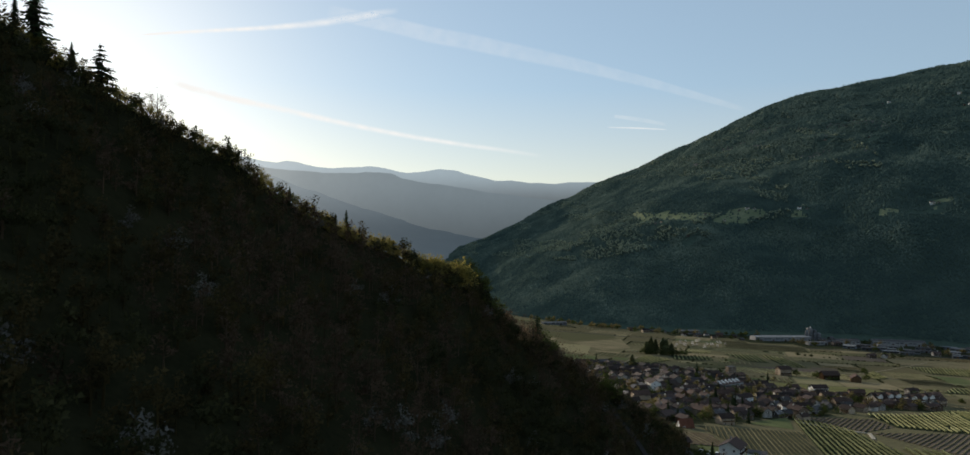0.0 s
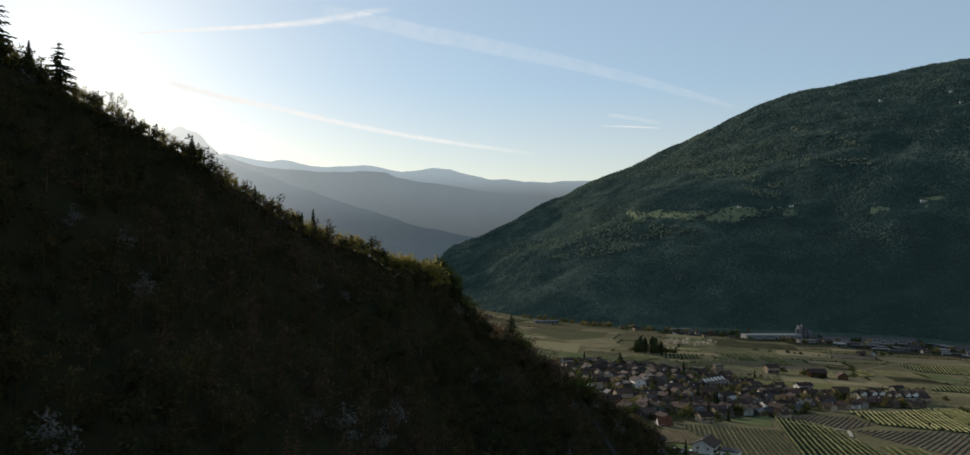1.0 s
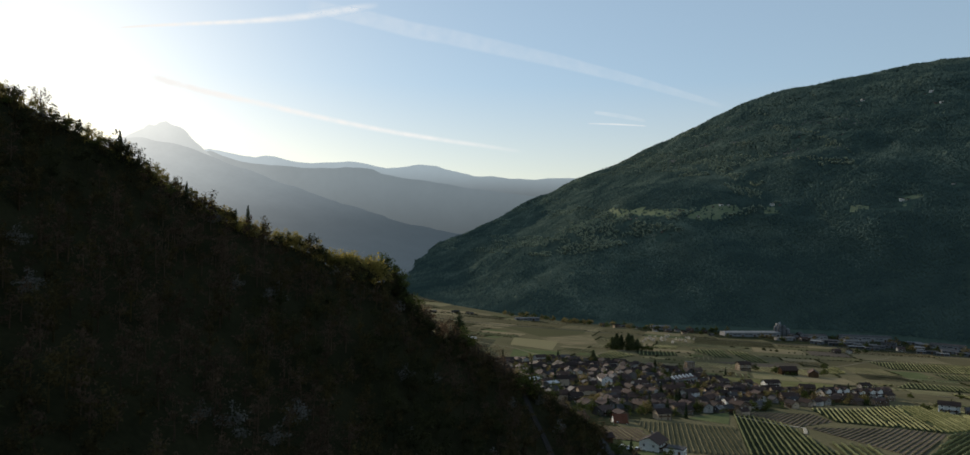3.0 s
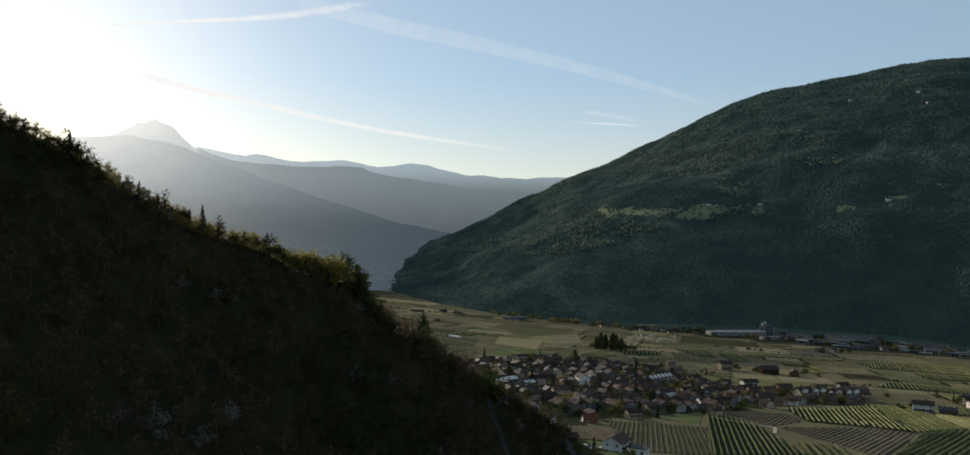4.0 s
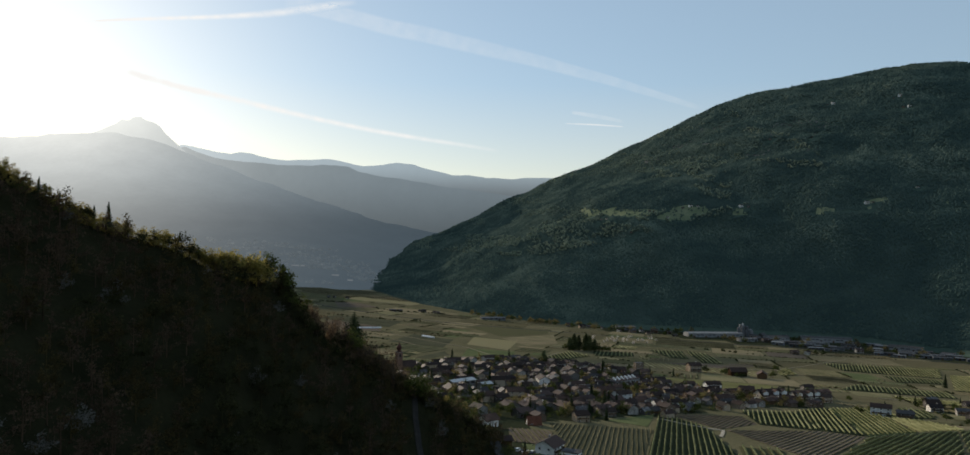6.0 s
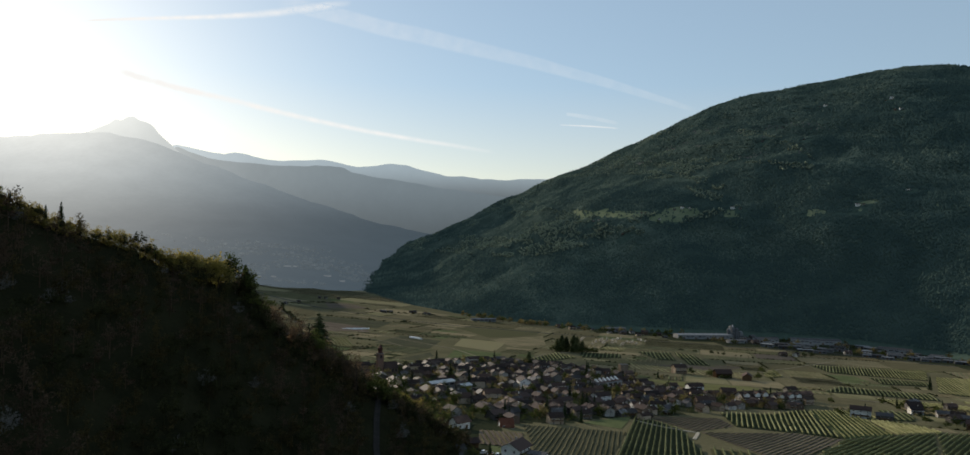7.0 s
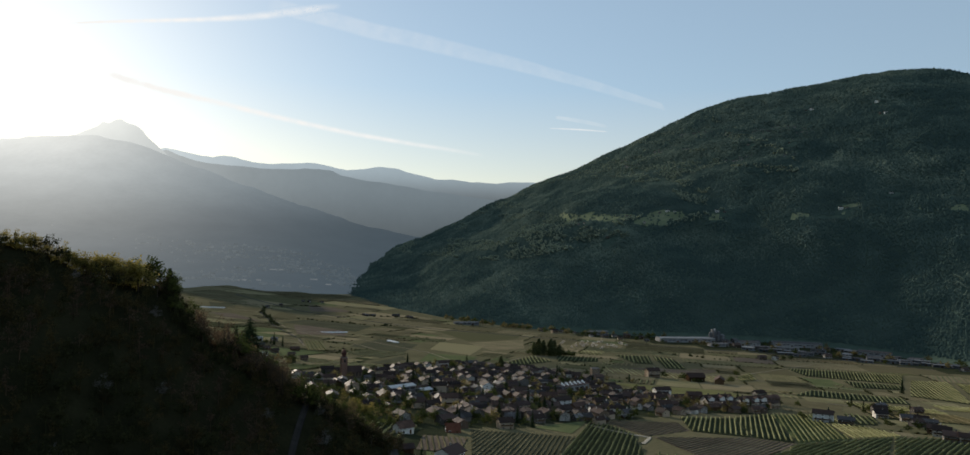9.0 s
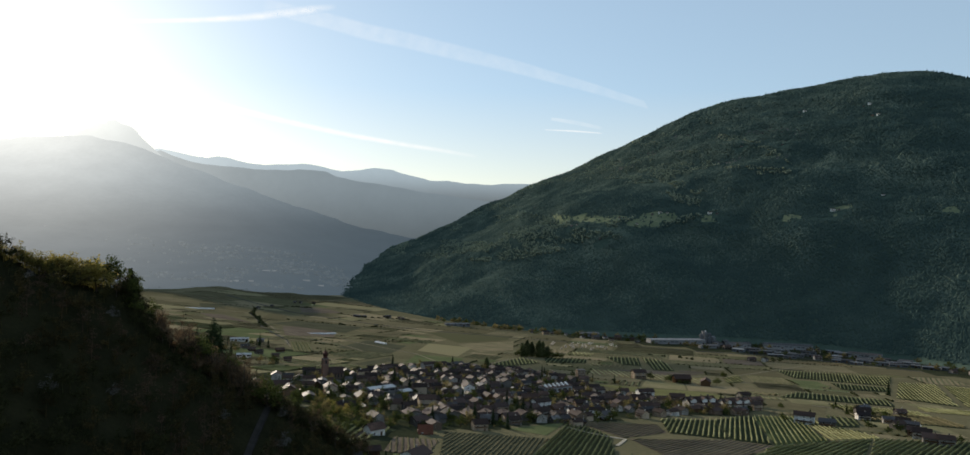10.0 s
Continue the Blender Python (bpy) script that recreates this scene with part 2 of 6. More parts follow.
def spine(pts, wide):
    """How near the sheet's points lie to a line in plan: 1 on it, 0 far off."""
    q, best = np.array(pts, float), np.full(sheet.shape[:2], 1e9)
    for a, b in zip(q, q[1:]):
        t = np.clip(((sheet[..., :2] - a) @ (b - a)) / ((b - a) @ (b - a)), 0, 1)
        best = np.minimum(best, np.linalg.norm(sheet[..., :2] - a - t[..., None] * (b - a), axis=2))
    return np.exp(-(best / wide) ** 2)


for line, wide, tall in (([(40, 3150), (124, 3087), (362, 2990), (469, 2960)], 70, 17), ([(820, 3350), (1008, 3136), (1130, 2940), (1211, 2693), (1290, 2600)], 60, 20), ([(300, 2620), (520, 2450), (720, 2330), (930, 2290)], 50, 9)):
    sheet[..., 2] += tall * spine(line, wide)


def meadow(p):
    """Where the terrace of meadows lies on the mountain."""
    m = value_noise(p[:, 0], p[:, 1], 80, 2) + 0.7 * value_noise(p[:, 0], p[:, 1], 32, 8)
    band = np.abs(p[:, 2] - np.interp(p[:, 0], [250, 445, 615, 700, 800, 930, 1200, 1500], [165, 210, 212, 195, 220, 216, 236, 248]))
    main = (band < 12 + 11 * m) & (p[:, 0] > 500) & (p[:, 0] < 940) & (m > -0.35)
    return main | ((band < 9 + 8 * m) & (p[:, 0] > 900) & (p[:, 0] < 1500) & (m > 0.35))


def rocky(p):
    """Pale rock and scree high on the mountain."""
    m = value_noise(p[:, 0] * 0.6, p[:, 2] * 2.2, 60, 12) + 0.6 * value_noise(p[:, 0], p[:, 2] * 2, 25, 13)
    return (m > 0.5) & (p[:, 2] > 430) & (p[:, 2] < 620) & (p[:, 0] > 850) & (p[:, 0] < 1400)


M_ROCK = surface("rock_and_scree", (0.08, 0.08, 0.075), (0.18, 0.172, 0.16), 0.02, 0.2)
M_PASTURE = surface("mountain_pasture", (0.1, 0.13, 0.075), (0.22, 0.23, 0.145), 0.012, 0.1, third=(0.152, 0.174, 0.104))
hill_faces = grid_faces(NU, NV)
hill_mid = sheet.reshape(-1, 3)[hill_faces].mean(1)
tagged(new("mountain", tri_mesh("mountain", sheet.reshape(-1, 3), hill_faces, [M_HILL, M_PASTURE, M_ROCK], np.where(meadow(hill_mid), 1, np.where(rocky(hill_mid), 2, 0)), True)),
       "dark wooded mountainside rising from the valley floor", "mountain", kind="structure")


def far_height(ridge, x, y, back_y, deep, seed=0, rough=0.0):
    """Height of a distant mountain, gentle at its foot and steep below its ridge line."""
    r = np.array(ridge, float)
    top = np.interp(x, r[:, 0], r[:, 1]) + rough * fractal(x, np.asarray(x) * 0, 130, 4, seed)
    deep = deep - (430 if deep > 1000 else 0) * np.clip((np.asarray(x) + 420) / 250, 0, 1)
    v = np.clip((np.asarray(y) - back_y + deep) / deep, 0, 1)
    base = valley(x, y) - 1.5 if rough == 7 else -62
    return base + (top - base) * (0.1 * v + 0.9 * v ** 2.4) + 22 * v * (1 - v) * fractal(x, y, 420, 5, seed + 3) + 26 * v * (1 - v) * fractal(x * 1.5 + y * 0.35, y * 0.25, 300, 4, seed + 9)


def far_land(name, ridge, back_y, deep, mat, label, seed, rough):
    xs, ys = np.arange(ridge[0][0], ridge[-1][0], 16.0), np.linspace(back_y - deep, back_y, 70)
    Xf, Yf = np.meshgrid(xs, ys, indexing="ij")
    P = np.c_[Xf.ravel(), Yf.ravel(), far_height(ridge, Xf, Yf, back_y, deep, seed, rough).ravel()]
    return tagged(new(name, tri_mesh(name, P, grid_faces(len(xs), 70), [mat], smooth=True)), label, "mountain", kind="structure")


MASSIF = [(-3600, 600), (-3000, 660), (-2783, 674), (-2560, 687), (-2412, 698), (-2151, 716), (-2039, 718), (-1945, 698), (-1851, 685), (-1757, 668), (-1662, 633), (-1549, 586), (-1359, 519), (-1093, 430), (-826, 341), (-521, 245),
          (-336, 200), (-73, 149), (189, 81), (500, -20)]
PEAK = [(-2330, 640), (-2208, 722), (-2114, 762), (-2058, 787), (-2028, 811), (-1986, 800), (-1956, 824), (-1914, 829), (-1887, 811), (-1829, 796), (-1790, 770), (-1759, 729), (-1700, 680), (-1646, 630), (-1538, 540)]
MIDDLE = [(-2068, 560), (-1800, 600), (-1650, 655), (-1573, 620), (-1458, 584), (-1305, 573), (-1113, 558), (-998, 549), (-921, 551), (-864, 556), (-807, 565), (-730, 559), (-633, 550), (-575, 524), (-459, 503), (-286, 480), (-55, 445), (253, 410), (563, 370), (952, 308)]
RANGE = [(-2600, 450), (-1910, 625), (-1679, 678), (-1523, 646), (-1387, 618), (-1321, 631), (-1251, 625), (-1134, 601), (-1017, 592), (-783, 601), (-547, 567), (-352, 591), (-234, 578), (4, 521), (122, 524), (240, 507), (398, 506), (477, 520), (615, 518), (931, 550), (1328, 581), (2200, 600)]
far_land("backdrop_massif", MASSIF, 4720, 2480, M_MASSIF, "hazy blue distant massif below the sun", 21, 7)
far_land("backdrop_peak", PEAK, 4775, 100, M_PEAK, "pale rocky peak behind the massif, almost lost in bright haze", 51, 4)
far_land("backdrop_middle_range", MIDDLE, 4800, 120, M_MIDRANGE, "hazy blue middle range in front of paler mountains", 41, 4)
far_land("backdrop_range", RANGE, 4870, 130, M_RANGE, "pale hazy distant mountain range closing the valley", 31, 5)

# ---------------------------------------------------------------- more materials


def foliage(name, dark, light, through_light=0.35, coarse=0.08, spread=0.3):
    """Leaves: matt, partly letting light through, varying from tree to tree and leaf to leaf."""
    m = bpy.data.materials.new(name)
    m.use_nodes = True
    n, l = m.node_tree.nodes, m.node_tree.links
    n.remove(n["Principled BSDF"])
    geo, tex, ramp = n.new("ShaderNodeNewGeometry"), n.new("ShaderNodeTexNoise"), n.new("ShaderNodeValToRGB")
    info = n.new("ShaderNodeObjectInfo")
    tex.inputs["Scale"].default_value, tex.inputs["Detail"].default_value = coarse, 3
    l.new(geo.outputs["Position"], tex.inputs["Vector"])
    a, b = n.new("ShaderNodeMath"), n.new("ShaderNodeMath")
    a.operation = b.operation = "MULTIPLY_ADD"
    a.inputs[1].default_value, b.inputs[1].default_value = spread, 0.25
    l.new(geo.outputs["Random Per Island"], a.inputs[0])
    off = n.new("ShaderNodeMath")
    off.operation, off.inputs[1].default_value = "SUBTRACT", 0.27
    l.new(tex.outputs["Fac"], off.inputs[0])
    l.new(off.outputs[0], a.inputs[2])
    l.new(info.outputs["Random"], b.inputs[0])
    l.new(a.outputs[0], b.inputs[2])
    e = ramp.color_ramp.elements
    e[0].position, e[0].color, e[1].position, e[1].color = 0.25, (*dark, 1), 0.75, (*light, 1)
    l.new(b.outputs[0], ramp.inputs["Fac"])
    dif, tra, mix = n.new("ShaderNodeBsdfDiffuse"), n.new("ShaderNodeBsdfTranslucent"), n.new("ShaderNodeMixShader")
    mix.inputs["Fac"].default_value = through_light
    l.new(ramp.outputs["Color"], dif.inputs["Color"])
    l.new(ramp.outputs["Color"], tra.inputs["Color"])
    l.new(dif.outputs[0], mix.inputs[1])
    l.new(tra.outputs[0], mix.inputs[2])
    l.new(mix.outputs[0], n["Material Output"].inputs["Surface"])
    return m


M_BARK = surface("bark", (0.03, 0.024, 0.018), (0.09, 0.075, 0.06), 0.8, 6, bump=0.5)
# Leaf colour goldened and brightened to carry the backlight on the spur's crest.
M_LEAF = foliage("backlit_spring_leaves", (0.0862, 0.0812, 0.0246), (0.284, 0.231, 0.0662), 0.56)
M_GARDEN_LEAF = foliage("garden_leaves", (0.078, 0.072, 0.032), (0.21, 0.175, 0.078), 0.45)
M_LEAF_GREEN = foliage("green_leaves", (0.0275, 0.0408, 0.0144), (0.0875, 0.102, 0.03))
M_NEEDLE = foliage("conifer_needles", (0.015, 0.024, 0.0132), (0.0438, 0.06, 0.0264), 0.15)
# Twig colour lightened likewise, as if lit from behind.
M_TWIG = foliage("backlit_brown_twigs", (0.06, 0.041, 0.027), (0.17, 0.117, 0.07), 0.4)
# Three leaf colours for the spur, darkened so they hold its shade.
M_SHADE_LEAF = foliage("shade_dark_leaves", (0.0234, 0.0204, 0.0108), (0.0754, 0.0588, 0.0252), 0.3)
M_SHADE_GREEN = foliage("shade_dark_green_leaves", (0.0156, 0.0192, 0.0096), (0.0481, 0.048, 0.0216), 0.25)
M_SHADE_BRUSH = foliage("shade_dark_brushwood", (0.0299, 0.0216, 0.0144), (0.0858, 0.0588, 0.0396), 0.25)
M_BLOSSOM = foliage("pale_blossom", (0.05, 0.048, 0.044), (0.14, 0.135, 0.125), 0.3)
M_WHITE_BLOSSOM = foliage("white_blossom", (0.3, 0.28, 0.25), (0.6, 0.58, 0.54), 0.4)
M_HILL_TREES = foliage("mountain_lighter_wood", (0.057, 0.081, 0.067), (0.138, 0.17, 0.127), 0.0, 0.012, 0.14)
M_HILL_SHADE = foliage("mountain_shade_wood", (0.042, 0.066, 0.058), (0.087, 0.12, 0.098), 0.0, 0.012, 0.12)
M_HILL_PALE_LIT = foliage("bare_mountain_trees", (0.1, 0.128, 0.092), (0.185, 0.215, 0.155), 0.0, 0.02)
# Vine colour lightened to paint in the sunlit row tops.
M_VINE = foliage("vine_rows", (0.183, 0.193, 0.0945), (0.391, 0.393, 0.214), 0.5, 0.05)
M_VINE_BROWN = foliage("brown_vine_rows", (0.104, 0.099, 0.056), (0.225, 0.2, 0.12), 0.4, 0.05)
M_VINE_GREEN = foliage("green_vine_rows", (0.115, 0.132, 0.07), (0.25, 0.265, 0.146), 0.5, 0.05)
M_POPLAR = foliage("poplar_leaves", (0.045, 0.058, 0.028), (0.115, 0.135, 0.06), 0.35)
M_HEDGE = foliage("hedge_leaves", (0.02, 0.026, 0.012), (0.06, 0.06, 0.025), 0.2)
M_GRASS = surface("meadow_grass", (0.0587, 0.0739, 0.0365), (0.128, 0.141, 0.0705), 0.03, 0.6, third=(0.0892, 0.105, 0.0509))
M_YOUNG_GRASS = surface("young_meadow_grass", (0.085, 0.09, 0.04), (0.165, 0.16, 0.078), 0.03, 0.6, third=(0.125, 0.124, 0.057))
M_STRAW = surface("dry_orchard_grass", (0.0952, 0.0862, 0.0509), (0.201, 0.17, 0.105), 0.03, 0.5, third=(0.145, 0.128, 0.0783), per="object")
M_DARKVINE = surface("dark_green_crop", (0.0425, 0.0456, 0.0312), (0.0875, 0.0864, 0.0546), 0.03, 0.5)
M_TILLED = surface("tilled_soil", (0.0765, 0.0616, 0.0496), (0.153, 0.127, 0.0974), 0.03, 0.5)
# Dark green ground, darkened further for the shadow between the rows.
M_VINE_SOIL = surface("vineyard_ground_row_shade", (0.026, 0.034, 0.021), (0.058, 0.066, 0.038), 0.03, 0.5)
M_OLIVE = surface("olive_field", (0.0842, 0.0825, 0.0457), (0.191, 0.172, 0.0992), 0.03, 0.4, third=(0.135, 0.128, 0.0705), per="object")
M_ASPHALT = surface("asphalt", (0.04, 0.04, 0.04), (0.08, 0.079, 0.077), 0.2, 3, rough=0.8)
M_TRACK = surface("farm_track_earth", (0.14, 0.123, 0.0861), (0.242, 0.209, 0.151), 0.2, 3)
M_GRAVEL = surface("gravel_track", (0.22, 0.2, 0.16), (0.4, 0.37, 0.31), 0.2, 3)
M_WALL = surface("plaster", (0.08, 0.075, 0.07), (0.62, 0.6, 0.55), 0.15, 1.5, per="object", third=(0.18, 0.166, 0.15), mid=0.64, high=0.9)
M_WALL_WARM = surface("coloured_plaster", (0.112, 0.0835, 0.0631), (0.4, 0.32, 0.236), 0.15, 1.5, per="object", third=(0.192, 0.148, 0.11))
M_ROOF = surface("clay_tiles", (0.028, 0.019, 0.016), (0.21, 0.125, 0.093), 0.2, 2.5, rough=0.65, per="object", third=(0.068, 0.042, 0.033), spec=0.08, mid=0.8, high=1.0)
M_WHITE = surface("white_plaster", (0.5, 0.49, 0.46), (0.82, 0.81, 0.78), 0.3, 2.5)
M_ROOF_ORANGE = surface("bright_clay_tiles", (0.0806, 0.033, 0.021), (0.161, 0.0715, 0.048), 0.5, 4)
M_ROOF_DARK = surface("dark_weathered_tiles", (0.0208, 0.0153, 0.0147), (0.0678, 0.0453, 0.0391), 0.2, 2.5, rough=0.65, per="object", spec=0.06)
M_ROOF_GREY = surface("grey_roofing", (0.03, 0.028, 0.029), (0.28, 0.275, 0.275), 0.2, 2.5, rough=0.6, per="object", third=(0.075, 0.07, 0.071), spec=0.1, mid=0.78, high=0.97)
M_METAL_ROOF = surface("pale_metal_roof", (0.24, 0.245, 0.25), (0.46, 0.465, 0.47), 0.1, 1.0, rough=0.6, per="object")
M_WOOD = surface("dark_timber", (0.04, 0.026, 0.016), (0.13, 0.08, 0.045), 0.6, 5, per="object")
M_STONE = surface("church_stone", (0.12, 0.072, 0.054), (0.24, 0.151, 0.119), 0.3, 2)
M_COPPER = surface("dark_copper", (0.04, 0.02, 0.018), (0.12, 0.06, 0.05), 0.5, 3, rough=0.6, metal=0.3)
M_CONCRETE = surface("pale_concrete", (0.11, 0.114, 0.12), (0.27, 0.27, 0.268), 0.1, 1.5, per="object")
M_FRAME = surface("window_frame_paint", (0.5, 0.47, 0.43), (0.75, 0.72, 0.68), 1, 5)
M_GLASS, _, _, gb = material("window_glass", 0.08)
gb.inputs["Base Color"].default_value = (0.02, 0.025, 0.03, 1)
gb.inputs["Specular IOR Level"].default_value = 0.8


# ---------------------------------------------------------------- building helpers
def part(name, bm, mat, parent=None, label="", mats=()):
    me = bpy.data.meshes.new(name)
    bm.to_mesh(me)
    bm.free()
    for m in (mat, *mats):
        me.materials.append(m)
    ob = new(name, me)
    if parent is not None:
        ob.parent = parent
    return tagged(ob, label)


def mesh_part(name, V, F, mat, parent=None, label="", smooth=False):
    ob = new(name, tri_mesh(name, V, F, [mat], smooth=smooth))
    if parent is not None:
        ob.parent = parent
    return tagged(ob, label)


def box(bm, x0, x1, y0, y1, z0, z1, slot=0):
    v = [bm.verts.new(p) for p in ((x0, y0, z0), (x1, y0, z0), (x1, y1, z0), (x0, y1, z0), (x0, y0, z1), (x1, y0, z1), (x1, y1, z1), (x0, y1, z1))]
    for f in ((0, 3, 2, 1), (4, 5, 6, 7), (0, 1, 5, 4), (1, 2, 6, 5), (2, 3, 7, 6), (3, 0, 4, 7)):
        bm.faces.new([v[i] for i in f]).material_index = slot


def prism(bm, outline, y0, y1):
    """An (x, z) outline pushed along y."""
    a = [bm.verts.new((x, y0, z)) for x, z in outline]
    b = [bm.verts.new((x, y1, z)) for x, z in outline]
    bm.faces.new(a)
    bm.faces.new(b[::-1])
    for i in range(len(a)):
        j = (i + 1) % len(a)
        bm.faces.new((a[j], a[i], b[i], b[j]))
    bmesh.ops.recalc_face_normals(bm, faces=bm.faces)


def lathe(bm, profile, sides=12):
    rings = []
    for r, z in profile:
        rings.append([bm.verts.new((r * math.cos(2 * math.pi * k / sides), r * math.sin(2 * math.pi * k / sides), z)) for k in range(sides)])
    for a, b in zip(rings, rings[1:]):
        for k in range(sides):
            bm.faces.new((a[k], a[(k + 1) % sides], b[(k + 1) % sides], b[k]))
    bm.faces.new(rings[0][::-1])
    bm.faces.new(rings[-1])


def empty(name, x=0, y=0, z=0, turn=0):
    ob = new(name)
    ob.matrix_basis = pose(x, y, z, 0, 0, turn)
    return ob


# ---------------------------------------------------------------- trees
rng = np.random.default_rng(7)


def tube(points, radii, sides=5):
    p = np.array(points, float)
    V, F = [], []
    for i, (q, r) in enumerate(zip(p, radii)):
        d = p[min(i + 1, len(p) - 1)] - p[max(i - 1, 0)]
        d /= np.linalg.norm(d) + 1e-9
        a = np.cross(d, (0.3, 1, 0.1))
        a /= np.linalg.norm(a) + 1e-9
        b = np.cross(d, a)
        for k in range(sides):
            t = 2 * math.pi * k / sides
            V.append(q + r * (a * math.cos(t) + b * math.sin(t)))
    for i in range(len(p) - 1):
        for k in range(sides):
            a, b = i * sides + k, i * sides + (k + 1) % sides
            F += [(a, b, b + sides), (a, b + sides, a + sides)]
    return np.array(V), np.array(F)


def joined(pieces):
    V, F, n = [], [], 0
    for v, f in pieces:
        V.append(v)
        F.append(f + n)
        n += len(v)
    return np.concatenate(V), np.concatenate(F)


def flakes(centres, size, r):
    """One uneven leafy triangle about each centre."""
    n = len(centres)
    d = r.normal(size=(n, 3, 3))
    d /= np.linalg.norm(d, axis=2, keepdims=True)
    s = size * r.uniform(0.6, 1.5, (n, 1, 1))
    return (centres[:, None] + d * s).reshape(-1, 3), np.arange(3 * n).reshape(-1, 3)


def broadleaf(seed, h, w, leaves, size, bare=False, limbs=7):
    """Trunk with limbs, and a crown of leafy lobes with gaps. Returns wood and crown."""
    r = np.random.default_rng(seed)
    lean = r.normal(0, 0.04 * h, 2)
    top = np.array((lean[0], lean[1], h * 0.78))
    wood = [tube([(0, 0, -0.8), (lean[0] * 0.2, lean[1] * 0.2, h * 0.25), top * (1, 1, 0.7), top], [h * 0.022, h * 0.017, h * 0.01, h * 0.003])]
    lobes = []
    for k in range(limbs):
        t = r.uniform(0.12, 0.72)
        base = top * t
        ang = 2 * math.pi * (k / limbs) + r.uniform(-0.4, 0.4)
        out = w * r.uniform(0.55, 1.0) * (1.1 - 0.6 * abs(t - 0.45))
        end = base + (math.cos(ang) * out, math.sin(ang) * out, h * r.uniform(0.06, 0.24))
        mid = (base + end) / 2 + (0, 0, -0.03 * h)
        wood.append(tube([base, mid, end], [h * 0.008, h * 0.005, h * 0.0015], 4))
        lobes.append((end, w * r.uniform(0.3, 0.5)))
        lobes.append((mid + (0, 0, h * 0.08), w * r.uniform(0.25, 0.4)))
        if bare:
            for j in range(7):
                q = base + (end - base) * r.uniform(0.35, 1)
                e = q + r.normal(0, 0.1 * w, 3) + ((end - base) * 0.25) + (0, 0, h * 0.08)
                wood.append(tube([q, e], [h * 0.0028, h * 0.0008], 3))
    lobes.append((top + (0, 0, h * 0.08), w * 0.45))
    lobes.append((top * (1, 1, 0.85), w * 0.5))
    per = leaves // len(lobes)
    cs = []
    for c, rad in lobes:
        d = r.normal(size=(per, 3))
        d /= np.linalg.norm(d, axis=1, keepdims=True)
        cs.append(c + d * (rad * r.uniform(0.35, 1.12, (per, 1))) * (1, 1, 0.85))
    cs = np.concatenate(cs)
    cs[:, 2] = np.clip(cs[:, 2], 0.12 * h, h * 1.03)
    return joined(wood), flakes(cs, size, r)


def conifer(seed, h, w, whorls=16, thin=1.0, start=0.08):
    """Trunk with whorls of drooping boughs, each of several ragged pieces."""
    r = np.random.default_rng(seed)
    wood = tube([(0, 0, -0.8), (0, 0, h * 0.5), (0, 0, h)], [h * 0.02, h * 0.012, 0.02])
    V, F = [], []
    for i in range(whorls):
        t = start + (1 - start) * i / whorls
        reach = w * (1 - t) ** 0.85 * r.uniform(0.75, 1.12) + 0.15
        for k in range(7):
            if r.random() > thin:
                continue
            ang = 2 * math.pi * (k + 0.5 * (i % 2)) / 7 + r.uniform(-0.25, 0.25)
            d = np.array((math.cos(ang), math.sin(ang), 0))
            s = np.array((-math.sin(ang), math.cos(ang), 0))
            L = reach * r.uniform(0.7, 1.15)
            z = h * t + r.uniform(-0.2, 0.2)
            root, end = np.array((0, 0, z)), d * L + (0, 0, z - 0.2 * L + 0.12 * h * (1 - t) * 0.2)
            for q in np.linspace(0.25, 1.0, 4):
                c = root + (end - root) * q
                wd = 0.26 * L * (1.25 - q) + 0.2
                n = len(V)
                V += [c - d * L * 0.2 + s * wd * r.uniform(0.3, 0.8), c - d * L * 0.18 - s * wd * r.uniform(0.3, 0.8) + (0, 0, 0.1), c + d * L * 0.14 + (0, 0, -0.16 * L * r.uniform(0.2, 1.2)),
                      c + s * wd + (0, 0, -wd * 0.7), c - s * wd + (0, 0, -wd * 0.7)]
                F += [(n, n + 1, n + 2), (n, n + 2, n + 3), (n + 1, n + 4, n + 2)]
    return wood, (np.array(V), np.array(F))


def poplar(seed, h, w, leaves, size):
    """A tall narrow tree, leafy almost to the ground."""
    r = np.random.default_rng(seed)
    wood = [tube([(0, 0, -0.8), (0.1, 0, h * 0.5), (0, 0.1, h * 0.93)], [h * 0.018, h * 0.011, 0.03])]
    cs = []
    for k in range(16):
        t = 0.1 + 0.84 * k / 15
        girth = w * (0.55 + 0.45 * math.sin(math.pi * min(1, t * 1.25))) * (1 if t < 0.75 else (1.05 - t) / 0.3)
        ang = k * 2.4
        c = np.array((math.cos(ang) * girth * 0.45, math.sin(ang) * girth * 0.45, h * t))
        wood.append(tube([(0, 0, h * (t - 0.06)), c], [h * 0.006, h * 0.002], 3))
        d = r.normal(size=(leaves // 16, 3))
        d /= np.linalg.norm(d, axis=1, keepdims=True)
        cs.append(c + d * girth * r.uniform(0.35, 0.8, (leaves // 16, 1)) * (1, 1, 1.3))
    cs = np.concatenate(cs)
    cs[:, 2] = np.clip(cs[:, 2], 0.03 * h, h)
    return joined(wood), flakes(cs, size, r)


